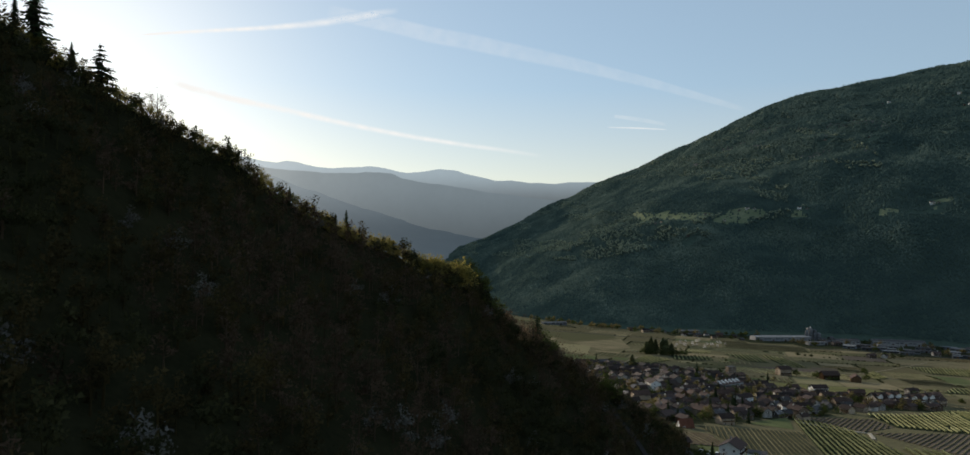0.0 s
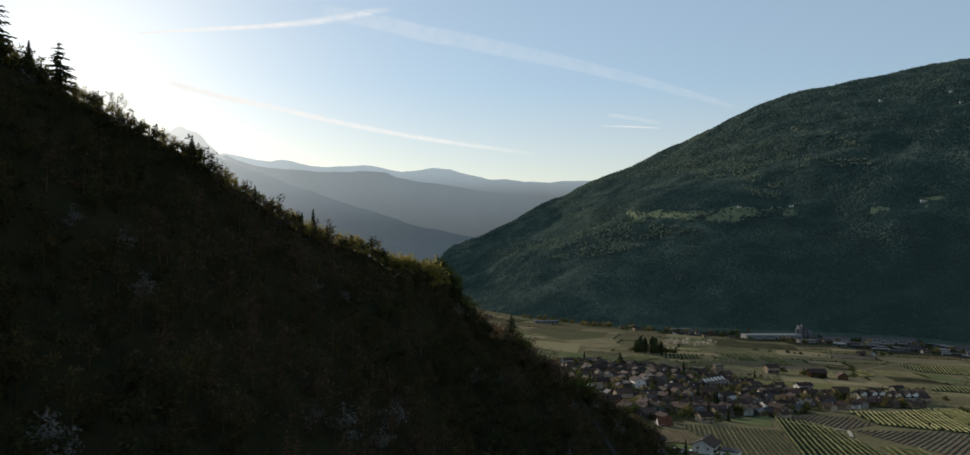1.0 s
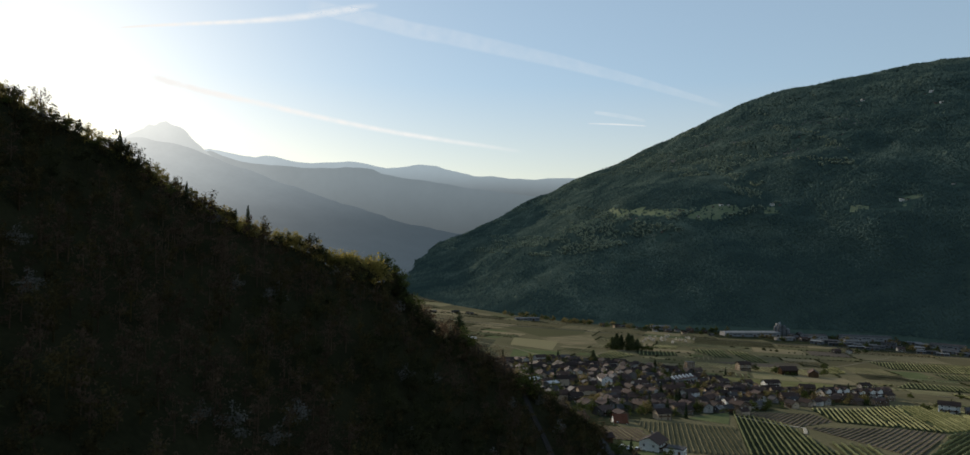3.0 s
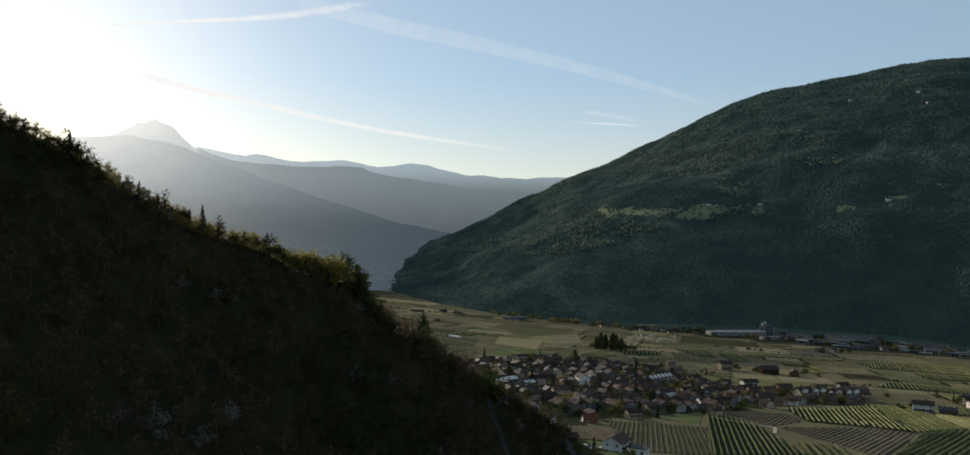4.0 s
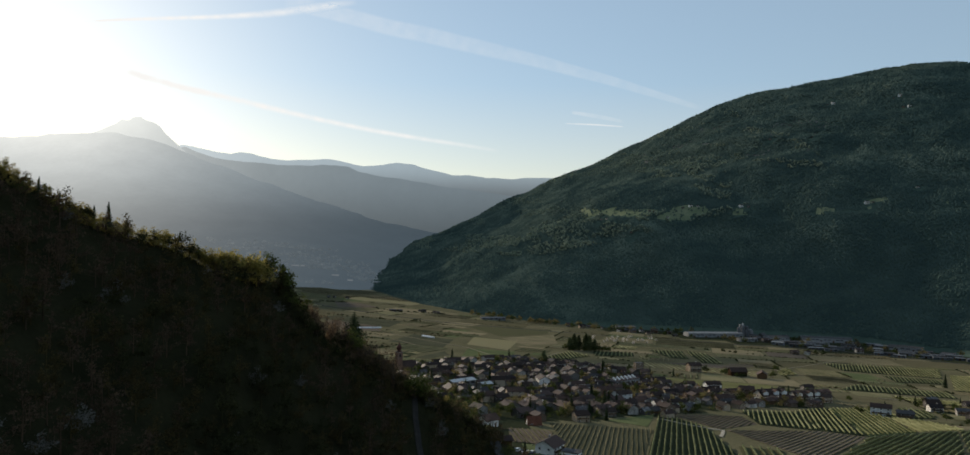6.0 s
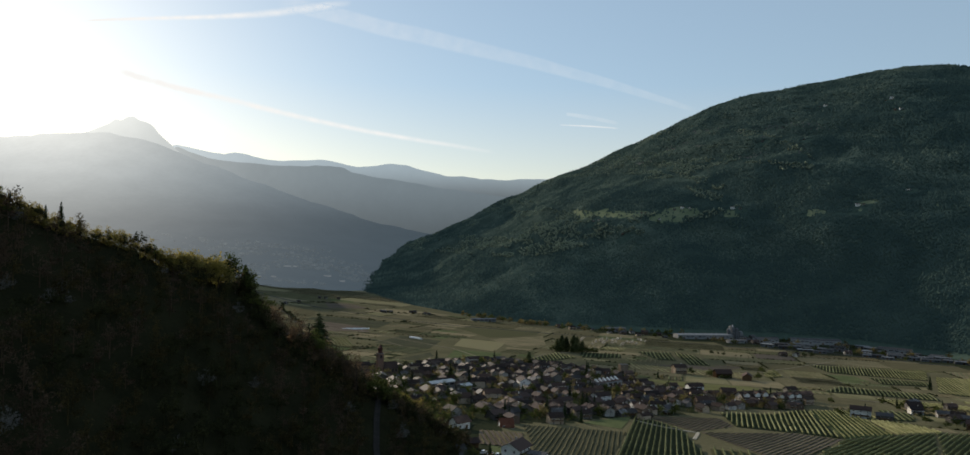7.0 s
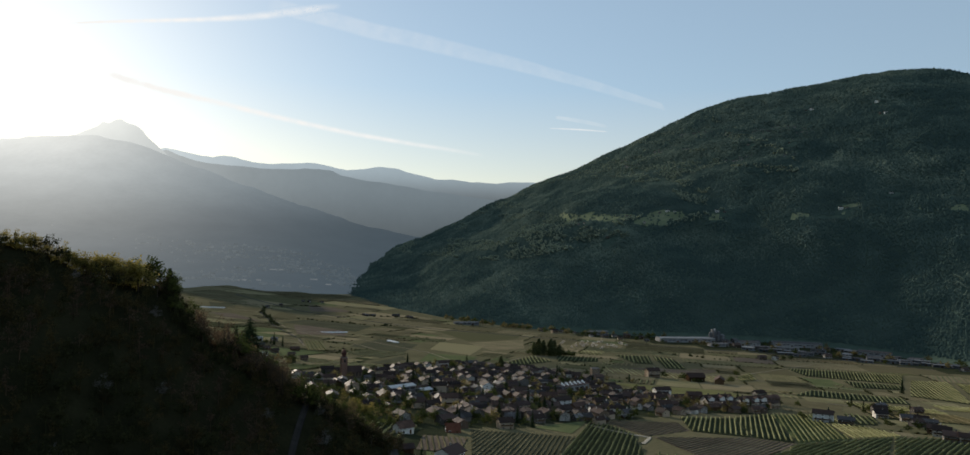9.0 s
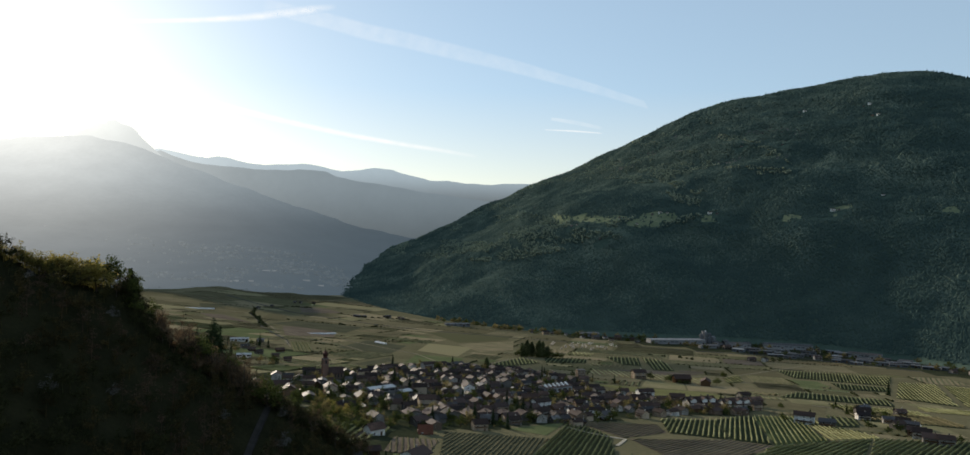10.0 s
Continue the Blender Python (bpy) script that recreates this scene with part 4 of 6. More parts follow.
NEAR = [
    ([(222, 545), (236, 486), (216, 366), (164, 348)], M_VINE_SOIL, "a green strip of vineyard", M_VINE_GREEN, 3.0),
    ([(106, 423), (130, 423), (125, 374), (104, 376)], M_TILLED, "a small brown vineyard beside the village", M_VINE_BROWN, 3.0),
    ([(133, 456), (194, 456), (163, 350), (130, 350)], M_DARKVINE, "a vineyard below the village", M_VINE_BROWN, 2.6),
    ([(172, 484), (216, 536), (205, 500), (194, 468)], M_GRASS, "a small green lawn beside the vineyard", None, 5),
    ([(224, 545), (287, 562), (283, 521), (244, 482)], M_TILLED, "a fine-rowed brown vineyard", M_VINE_BROWN, 3.2),
    ([(247, 480), (318, 504), (341, 488), (258, 374)], M_TILLED, "a dense brown-olive vineyard", M_VINE_BROWN, 3.3),
    ([(299, 594), (345, 606), (320, 506), (284, 520)], M_VINE_SOIL, "a short vineyard below the apartment houses", M_VINE, 3.5),
    ([(346, 607), (392, 646), (343, 492), (321, 505)], M_VINE_SOIL, "a vineyard below the apartment houses", M_VINE, 3.5),
    ([(393, 647), (440, 668), (395, 521), (345, 492)], M_GRASS, "a bright vineyard below the apartment houses", M_VINE, 3.5),
    ([(442, 664), (450, 606), (455, 556), (398, 523)], M_OLIVE, "a pale-rowed vineyard beside the last houses", M_VINE, 3.5),
    ([(343, 486), (440, 547), (350, 402), (262, 374)], M_VINE_SOIL, "a broad-rowed dark vineyard", M_VINE_GREEN, 3.8),
    ([(444, 550), (560, 572), (474, 402), (354, 402)], M_VINE_SOIL, "a broad-rowed dark vineyard", M_VINE_GREEN, 3.8),
    ([(479, 692), (500, 676), (471, 620), (452, 618)], M_VINE_SOIL, "a small vineyard between the last houses", M_VINE_GREEN, 4.6),
    ([(109, 372), (127, 371), (129, 346), (112, 300)], M_GRASS, "a rough grass plot beside the house", None, 5),
    ([(663, 1219), (836, 1188), (750, 1048), (640, 1104)], M_VINE_SOIL, "a striped orchard on the plain", M_VINE, 4.5),
    ([(554, 908), (640, 867), (610, 800), (501, 838)], M_VINE_SOIL, "a striped orchard on the plain", M_VINE_GREEN, 4.5),
    ([(670, 1056), (735, 1020), (704, 968), (643, 973)], M_VINE_SOIL, "a striped orchard on the plain", M_VINE_GREEN, 4.5),
    ([(797, 1104), (849, 1096), (699, 829), (669, 896)], M_VINE_SOIL, "a striped orchard on the plain", M_VINE, 4.5),
    ([(853, 1086), (900, 1010), (760, 850), (710, 830)], M_VINE_SOIL, "a striped orchard on the plain", M_VINE, 4.5),
    ([(406, 1320), (470, 1336), (435, 1181), (407, 1186)], M_VINE_SOIL, "a narrow striped orchard on the plain", M_VINE_GREEN, 6.4),
    ([(477, 1340), (504, 1305), (472, 1129), (439, 1125)], M_VINE_SOIL, "a narrow striped orchard on the plain", M_VINE, 6.4),
    ([(191, 1036), (250, 1192), (270, 1117), (215, 1028)], M_VINE_SOIL, "a low knoll of vines", M_VINE, 5.6),
    ([(292, 1233), (360, 1237), (347, 1169), (280, 1130)], M_VINE_SOIL, "a narrow striped orchard on the plain", M_VINE_GREEN, 6.0),
    ([(513, 1040), (560, 1110), (525, 1001), (495, 977)], M_VINE_SOIL, "a narrow striped orchard on the plain", M_VINE, 5.6),
    ([(-25, 1122), (0, 1314), (70, 1260), (55, 1087)], M_DARKVINE, "a dark green crop on a low knoll", None, 5),
    ([(28, 902), (59, 1029), (66, 976), (43, 890)], M_DARKVINE, "a narrow dark green crop", None, 5),
    ([(-96, 1154), (-71, 1170), (-41, 1023), (-63, 1011)], M_OLIVE, "a small striped vineyard on the plain", M_VINE_GREEN, 5),
    ([(-177, 1481), (-88, 1514), (-56, 1328), (-130, 1278)], M_TILLED, "a brown tilled field", None, 5),
    ([(90, 1180), (104, 1350), (180, 1330), (150, 1130)], M_OLIVE, "a smooth golden field", None, 5),
    ([(80, 960), (92, 1110), (160, 1110), (150, 1030)], M_GRASS, "a smooth golden-green field", None, 5),
    ([(-211, 1517), (-183, 1656), (-41, 1630), (-54, 1446)], M_DARKVINE, "a dark fallow tract on the fan", None, 5),
    ([(-466, 1902), (-410, 1935), (-372, 1783), (-412, 1740)], M_DARKVINE, "a dark crop on the upper fan", None, 5),
    ([(-375, 1612), (-335, 1640), (-240, 1501), (-322, 1525)], M_TILLED, "a dark tilled strip on the fan", None, 5),
    ([(-396, 1722), (-398, 1872), (-328, 1846), (-304, 1660)], M_STRAW, "a golden dry plot on the fan", None, 5),
    ([(-257, 1650), (-274, 1844), (-226, 1760), (-206, 1640)], M_STRAW, "a golden mound of dry grass on the fan", None, 5),
    ([(-193, 1714), (-143, 1780), (-41, 1720), (-38, 1662)], M_STRAW, "a pale dry terrace on the fan", None, 5),
    ([(-213, 1884), (-164, 1959), (-152, 1894), (-200, 1828)], M_STRAW, "a pale dry terrace on the upper fan", None, 5),
    ([(-265, 2105), (-192, 2101), (-130, 2000), (-221, 1909)], M_TILLED, "a brown tilled plot on the upper fan", None, 5),
    ([(152, 1383), (270, 1560), (251, 1340), (190, 1250)], M_STRAW, "a smooth golden field", None, 5),
    ([(92, 1640), (273, 1672), (262, 1585), (155, 1415)], M_OLIVE, "a smooth grey-olive field", None, 5),
    ([(445, 809), (515, 760), (482, 700), (440, 752)], M_STRAW, "a smooth dry reddish field", None, 5),
    ([(370, 1086), (430, 1118), (505, 1100), (445, 1041)], M_TILLED, "a brown tilled field", None, 5),
    ([(292, 865), (421, 850), (433, 784), (349, 771)], M_YOUNG_GRASS, "a smooth yellow-green meadow behind the village", None, 5),
]
BEARINGS = {"a green strip of vineyard": 16, "a small brown vineyard beside the village": 177, "a vineyard below the village": 13, "a dense brown-olive vineyard": 37, "a fine-rowed brown vineyard": 31, "a short vineyard below the apartment houses": 20,
            "a vineyard below the apartment houses": 21, "a bright vineyard below the apartment houses": 20, "a broad-rowed dark vineyard": 40, "a pale-rowed vineyard beside the last houses": 16, "a small vineyard between the last houses": 22,
            "a striped orchard on the plain": 26, "a narrow striped orchard on the plain": 12, "a low knoll of vines": 3, "a small striped vineyard on the plain": -13}
for corners, mat, label, rows, gap in NEAR:
    field(corners, mat, label, rows, gap, width=0.29 * gap, height=0.7 if rows is M_VINE_BROWN else 1.7, step=2.6 if corners[0][1] < 700 else 5, bearing=BEARINGS.get(label, 16))

# the patchwork of the remaining plain
ux, uy = np.array((0.96, -0.28)), np.array((0.28, 0.96))
FOOT_X, FOOT_Y = [p[0] for p in FOOT], [p[1] for p in FOOT]


def split(u0, u1, v0, v1, rr, out):
    far = (v0 + v1) / 2
    want = np.interp(far, [300, 900, 1800, 2600], [62, 80, 135, 210])
    du, dv = u1 - u0, v1 - v0
    if max(du, dv) < want * rr.uniform(0.9, 1.7):
        out.append((u0, u1, v0, v1))
    elif du > dv * rr.uniform(0.9, 1.7):
        k = u0 + du * rr.uniform(0.38, 0.62)
        split(u0, k, v0, v1, rr, out)
        split(k, u1, v0, v1, rr, out)
    else:
        k = v0 + dv * rr.uniform(0.38, 0.62)
        split(u0, u1, v0, k, rr, out)
        split(u0, u1, k, v1, rr, out)


def taken(cs):
    """Whether a piece lies on the village, a field above, the spur, the mountain, or out of sight: 2 wholly, 1 partly."""
    mid = np.mean(cs, axis=0)
    test = [*cs, tuple(mid), *[tuple((np.array(c) + mid) / 2) for c in cs], *[tuple((np.array(c) + np.array(d)) / 2) for c, d in zip(cs, cs[1:] + cs[:1])]]
    bad = [inside(*c, VILLAGE) or any(inside(*c, n[0]) for n in NEAR) or spur(*c) > valley(*c) - 2 or (c[0] > -27 and c[1] > np.interp(c[0], FOOT_X, FOOT_Y) - np.interp(c[0], [400, 600, 900], [60, 140, 290])) for c in test]
    if abs(mid[0] - 70) > mid[1] * 0.72 + 40 or mid[0] > 1010 or all(bad):
        return 2
    return 1 if any(bad) or any(inside(*q, cs) for n in NEAR for q in n[0]) else 0


def settle(piece, rr, out, depth=0):
    u0, u1, v0, v1 = piece
    g = 1.2
    cs = [tuple(ux * u + uy * v + (0 if depth else 1) * np.array((rr.uniform(-4, 4), rr.uniform(-4, 4)))) for u, v in ((u0 + g, v1 - g), (u1 - g, v1 - g), (u1 - g, v0 + g), (u0 + g, v0 + g))]
    state = taken(cs)
    if state == 0:
        out.append(cs)
    elif state == 1 and depth < 3:
        um, vm = (u0 + u1) / 2, (v0 + v1) / 2
        for q in ([(u0, um, v0, v1), (um, u1, v0, v1)] if u1 - u0 > v1 - v0 else [(u0, u1, v0, vm), (u0, u1, vm, v1)]):
            settle(q, rr, out, depth + 1)


leaves, pieces = [], []
split(-1500, 1100, 250, 3000, random.Random(3), leaves)
rr = random.Random(12)
for piece in leaves:
    settle(piece, rr, pieces)
hedge_V, hedge_F, hb = [], [], 0
for cs in pieces:
    mid = np.mean(cs, axis=0)
    k = rr.random()
    lines = rr.choice([M_VINE, M_VINE_GREEN, M_VINE_BROWN])
    if k < 0.3 and mid[1] < 1500:
        field(cs, rr.choice([M_OLIVE, M_VINE_SOIL if mid[1] < 850 else M_STRAW]), "a vineyard on the plain", lines, 4.4 if mid[1] < 800 else 7.0, bearing=rr.choice([16, 16, 30, 4]), step=5 if mid[1] < 900 else 12, width=1.3 if mid[1] < 800 else 1.9, height=1.7 if mid[1] < 800 else 1.0)
    elif k < 0.45:
        field(cs, rr.choice([M_STRAW, M_OLIVE]), "a field with faint rows of young vines", M_VINE_BROWN, 7 if mid[1] < 1300 else 10, bearing=rr.choice([16, 106]), step=14, width=1.8 if mid[1] < 1300 else 2.6, height=0.7)
    elif k < (0.7 if mid[1] < 1250 else 0.8):
        field(cs, M_STRAW, "a dry straw-coloured orchard field")
    elif k < 0.9:
        field(cs, M_OLIVE, "an olive-green field")
    elif k < 0.95:
        field(cs, M_GRASS, "a green meadow")
    elif mid[1] > 1400:
        field(cs, M_OLIVE, "an olive-green field")
    elif k < 0.975:
        field(cs, M_TILLED, "a dark tilled field")
    else:
        field(cs, M_DARKVINE, "a dark green crop")
    if rr.random() < 0.6:
        A, B = np.array(cs[3]), np.array(cs[2] if rr.random() < 0.5 else cs[0])
        m = int(np.hypot(*(B - A)) / 6)
        for i in range(m):
            c = A + (B - A) * (i + rr.random()) / m
            hw = rr.uniform(0.9, 2.3)
            bv, bf = blob
            jit = rng.uniform(0.7, 1.3, bv.shape)
            hedge_V.append(bv * jit * (hw * 1.2, hw * 1.2, hw) + (*c, float(land(*c)) - 0.2))
            hedge_F.append(bf + hb)
            hb += len(bv)
for A, B, m in (((-300, 1745), (-253, 1612), 26), ((-253, 1612), (-196, 1422), 34), ((-330, 1890), (-300, 1760), 18), ((-211, 1660), (-60, 1640), 22), ((-40, 1650), (10, 1680), 8), ((-290, 2060), (-230, 2090), 16), ((-150, 1990), (-60, 1900), 16), ((-60, 1930), (40, 1960), 22), ((500, 1420), (640, 1300), 14)):
    for i in range(m):
        c = np.array(A) + (np.array(B) - np.array(A)) * (i + rr.random()) / m + (rr.gauss(0, 3), rr.gauss(0, 3))
        hw = rr.uniform(1.6, 4.2)
        bv, bf = blob
        hedge_V.append(bv * rng.uniform(0.7, 1.3, bv.shape) * (hw, hw, hw * 1.1) + (*c, float(land(*c)) - 0.3))
        hedge_F.append(bf + hb)
        hb += len(bv)
tagged(mesh_part("hedge", np.concatenate(hedge_V), np.concatenate(hedge_F), M_HEDGE), "dark rough hedges along the field edges", "hedge", kind="stuff")


def ribbon(name, pts, width, mat, label, lift=0.35):
    p = np.array(pts, float)
    dense = []
    for a, b in zip(p, p[1:]):
        m = max(2, int(np.hypot(*(b - a)) / 6))
        dense += [a + (b - a) * i / m for i in range(m)]
    dense = np.array(dense + [p[-1]])
    d = np.gradient(dense, axis=0)
    d /= np.linalg.norm(d, axis=1, keepdims=True)
    nrm = np.c_[-d[:, 1], d[:, 0]]
    cols = []
    for k, dz in ((-1.0, -1.0), (-0.98, 0), (0, 0.05), (0.98, 0), (1.0, -1.0)):
        xy = dense + nrm * width / 2 * k
        z = np.maximum(land(dense[:, 0], dense[:, 1]), land(xy[:, 0], xy[:, 1]) if dz > -1 else -999) + lift + dz
        cols.append(np.c_[xy, z])
    V = np.stack(cols, 1).reshape(-1, 3)
    return tagged(new(name, tri_mesh(name, V, grid_faces(len(dense), 5), [mat], smooth=False)), label, "road", kind="structure")


# Darker copy of the asphalt, with the spur's shade in its colour.
M_SHADE_ASPHALT = surface("shade_dark_asphalt", (0.018, 0.017, 0.016), (0.04, 0.037, 0.034), 0.2, 3)
ribbon("road", SLOPE_ROAD, 2.3, M_SHADE_ASPHALT, "narrow grey road climbing the wooded spur")
ribbon("road", [(97, 452), (86, 424), (90, 372), (98, 330), (108, 290)], 5, M_ASPHALT, "village street at the foot of the spur")
ribbon("road", [(214, 512), (224, 494), (235, 482), (244, 476), (238, 460), (232, 446)], 2.2, M_GRAVEL, "pale gravel track between vineyards")
ribbon("road", [(60, 960), (170, 1000), (300, 1010), (520, 1060), (760, 1330)], 2.8, M_TRACK, "earthen farm track across the plain")
ribbon("road", [(-330, 1500), (-160, 1380), (-40, 1290), (90, 1120), (136, 985)], 2.8, M_TRACK, "earthen farm track across the plain")
for track in ([(-472, 1789), (-401, 1763), (-309, 1750)], [(-189, 1699), (-118, 1718), (-24, 1666)], [(13, 1709), (80, 1730)], [(-143, 1343), (-69, 1215), (-9, 1152), (36, 1056)], [(-253, 1602), (-198, 1471), (-112, 1190), (-79, 1069)],
              [(112, 800), (154, 930), (225, 1142), (285, 1235)], [(505, 770), (560, 745), (640, 770), (720, 820)], [(445, 1030), (560, 990), (640, 940)]):
    ribbon("road", track, 2.6, M_TRACK, "earthen farm track across the plain")
ribbon("road", [(-305, 1745), (-258, 1612), (-201, 1422), (-108, 1183), (-89, 1105)], 4, M_ASPHALT, "dark lane running down the fan")
ribbon("road", [(-500, 2250), (-250, 1900), (30, 1700), (300, 1640), (560, 1590), (830, 1500), (960, 1300)], 7, M_ASPHALT, "valley road along the foot of the mountain")

# ---------------------------------------------------------------- houses


def window(parent, x, y, z, w, h, side, split_pane=False):
    """A framed window with two panes, set on the wall at x, y facing side ('x+', 'x-', 'y+', 'y-')."""
    bm = bmesh.new()
    box(bm, -w / 2, w / 2, -0.1, 0.06, -h / 2, h / 2, 0)
    panes = bmesh.new() if split_pane else bm
    box(panes, -w / 2 + 0.1, -0.04, -0.13, -0.1, -h / 2 + 0.1, h / 2 - 0.1, 0 if split_pane else 1)
    box(panes, 0.04, w / 2 - 0.1, -0.13, -0.1, -h / 2 + 0.1, h / 2 - 0.1, 0 if split_pane else 1)
    ob = part("window", bm, M_FRAME, parent, mats=() if split_pane else (M_GLASS,))
    if split_pane:
        part("pane", panes, M_GLASS, ob)
    ob.matrix_basis = pose(x, y, z, 0, 0, {"y-": 0, "x+": 90, "y+": 180, "x-": -90}[side])
    return ob


def same_window(ob, x, y, z, side):
    return copy_thing(ob, pose(x, y, z, 0, 0, {"y-": 0, "x+": 90, "y+": 180, "x-": -90}[side]))


def make_house(name, w, d, h, rise, wallm, roofm, label, category="house", storeys=2, balcony=True, eave=0.8, flat=False, fine=True):
    """A house w wide (x), d deep (y), with its ridge along x; wall, roof, chimney, windows, door, balcony."""
    ob = empty(name)
    bm = bmesh.new()
    if flat:
        box(bm, -w / 2, w / 2, -d / 2, d / 2, -3, h)
    else:
        v = [(y, z) for y, z in ((-d / 2, -3), (d / 2, -3), (d / 2, h), (0, h + rise), (-d / 2, h))]
        prism(bm, v, -w / 2, w / 2)
        bmesh.ops.rotate(bm, verts=bm.verts, matrix=Matrix.Rotation(radians(90), 3, "Z"))
    part("wall", bm, wallm, ob)
    if flat:
        bm = bmesh.new()
        box(bm, -w / 2 - 0.3, w / 2 + 0.3, -d / 2 - 0.3, d / 2 + 0.3, h + 0.003, h + 0.35)
        part("roof", bm, roofm, ob)
    else:
        sl = rise / (d / 2)
        for s in (-1, 1):
            bm = bmesh.new()
            o = d / 2 + eave
            prism(bm, [(0, h + rise + 0.02), (s * o, h + rise - sl * o + 0.02), (s * o, h + rise - sl * o + 0.3), (0, h + rise + 0.32)], -w / 2 - eave, w / 2 + eave)
            bmesh.ops.rotate(bm, verts=bm.verts, matrix=Matrix.Rotation(radians(90), 3, "Z"))
            part("roof", bm, roofm, ob)
        if name not in ("barn", "shed"):
            bm = bmesh.new()
            box(bm, -0.4, 0.4, -0.35, 0.35, 0, 1.9)
            box(bm, -0.5, 0.5, -0.45, 0.45, 1.9, 2.05)
            c = part("chimney", bm, M_WALL, ob)
            c.matrix_basis = pose(w * 0.22, d * 0.14, h + rise * 0.62)
    first = None
    n = max(2, int(w / (3.4 if fine else 5.2)))
    for fl in range(storeys):
        z = 1.5 + fl * (h / storeys)
        for i in range(n):
            x = -w / 2 + w * (i + 0.5) / n
            if fl == 0 and i == n // 2:
                continue
            if first is None:
                first = window(ob, x, -d / 2, z, 1.25, 1.45, "y-", fine)
            else:
                same_window(first, x, -d / 2, z, "y-")
        for y in ((-d / 4, d / 4) if fine else (-d / 8,)):
            if fine or fl:
                same_window(first, -w / 2, y, z, "x-")
                same_window(first, w / 2, y, z, "x+")
    bm = bmesh.new()
    box(bm, -0.6, 0.6, -0.12, 0.05, 0, 2.1)
    part("door", bm, M_WOOD, ob).matrix_basis = pose(-w / 2 + w * (n // 2 + 0.5) / n, -d / 2, 0)
    if balcony and storeys > 1:
        bm = bmesh.new()
        z = h / storeys + 0.15
        box(bm, -w * 0.42, w * 0.42, -d / 2 - 1.2, -d / 2 - 0.003, z - 0.15, z)
        slab = part("balcony", bm, M_WOOD, ob, "dark timber balcony")
        bm = bmesh.new()
        box(bm, -w * 0.42, w * 0.42, -d / 2 - 1.2, -d / 2 - 1.12, z + 0.003, z + 0.95)
        for s in (-1, 1):
            box(bm, s * w * 0.42 - 0.04, s * w * 0.42 + 0.04, -d / 2 - 1.115, -d / 2 - 0.003, z + 0.003, z + 0.95)
        part("railing", bm, M_WOOD, slab)
    return tagged(ob, label, category, "houses of the village")


KINDS = [
    ("house", 13, 10, 5.8, 2.8, M_WALL, M_ROOF, "white plastered house with a brown tiled gable roof", 2),
    ("house", 11, 9, 5.6, 2.4, M_WALL, M_ROOF, "small pale house with a low brown tiled roof", 2),
    ("house", 15, 11, 8.2, 3.0, M_WALL_WARM, M_ROOF, "three-storey ochre plastered house with a tiled roof", 3),
    ("house", 12, 10, 6.0, 3.0, M_WALL_WARM, M_ROOF, "warm-toned plastered house with a red-brown roof", 2),
    ("house", 14, 10, 5.8, 2.2, M_WALL, M_ROOF_GREY, "pale house with a shallow grey roof", 2),
    ("house", 18, 11, 8.4, 2.8, M_WHITE, M_ROOF, "large white three-storey house with a tiled roof", 3),
    ("barn", 16, 10, 5.2, 3.2, M_WOOD, M_ROOF, "dark timber barn with a tiled roof", 1),
    ("house", 9, 8, 4.6, 2.6, M_WALL, M_ROOF_GREY, "small old house with a weathered grey roof", 2),
    ("shed", 8, 5, 2.6, 1.3, M_WOOD, M_ROOF_GREY, "low garden shed with a grey roof", 1),
    ("house", 12, 13, 5.4, 2.6, M_WALL, M_ROOF_DARK, "chalet-like house with a broad dark roof", 2),
    ("house", 13, 10, 5.6, 2.3, M_WALL_WARM, M_ROOF_DARK, "old plastered house with a dark weathered roof", 2),
]
made_house = {}


def settle_house(k, x, y, turn, scale=1.0, sink=0.0, own=None):
    z = float(land(x, y)) - sink
    m = Matrix.Translation((x, y, z)) @ Matrix.Rotation(radians(turn), 4, "Z") @ Matrix.Scale(scale, 4)
    if k in made_house:
        ob = copy_thing(made_house[k], Matrix.Identity(4))
    else:
        name, w, d, h, rise, wm, rm, label, st = KINDS[k]
        ob = made_house[k] = make_house(name, w, d, h, rise, wm, rm, label, name, st, name == "house", fine=False)
    ob.matrix_basis = m
    return ob


filled = []        # footprints already built on: x, y, radius


def free(x, y, rad):
    return all((x - a) ** 2 + (y - b) ** 2 > (rad + c) ** 2 for a, b, c in filled)


def put(k, x, y, turn, scale=1.0):
    filled.append((x, y, 0.5 * scale * max(KINDS[k][1], 9)))
    return settle_house(k, x, y, turn, scale)


# the house below the vineyard, with its flat-roofed annexe
house_a = make_house("house", 13, 10.5, 6.2, 2.8, M_WHITE, M_ROOF_DARK, "white house with a dark roof beside the vineyard", "house", 2, True, 1.1)
house_a.matrix_basis = pose(120, 350, float(land(120, 350)) - 0.6, 0, 0, 58) @ Matrix.Scale(0.86, 4)
annexe = make_house("annexe", 8, 6, 3.0, 0, M_WHITE, M_ROOF_GREY, "low white annexe with a grey flat roof", "outbuilding", 1, False, flat=True)
annexe.matrix_basis = pose(129, 343, float(land(129, 343)), 0, 0, -28)
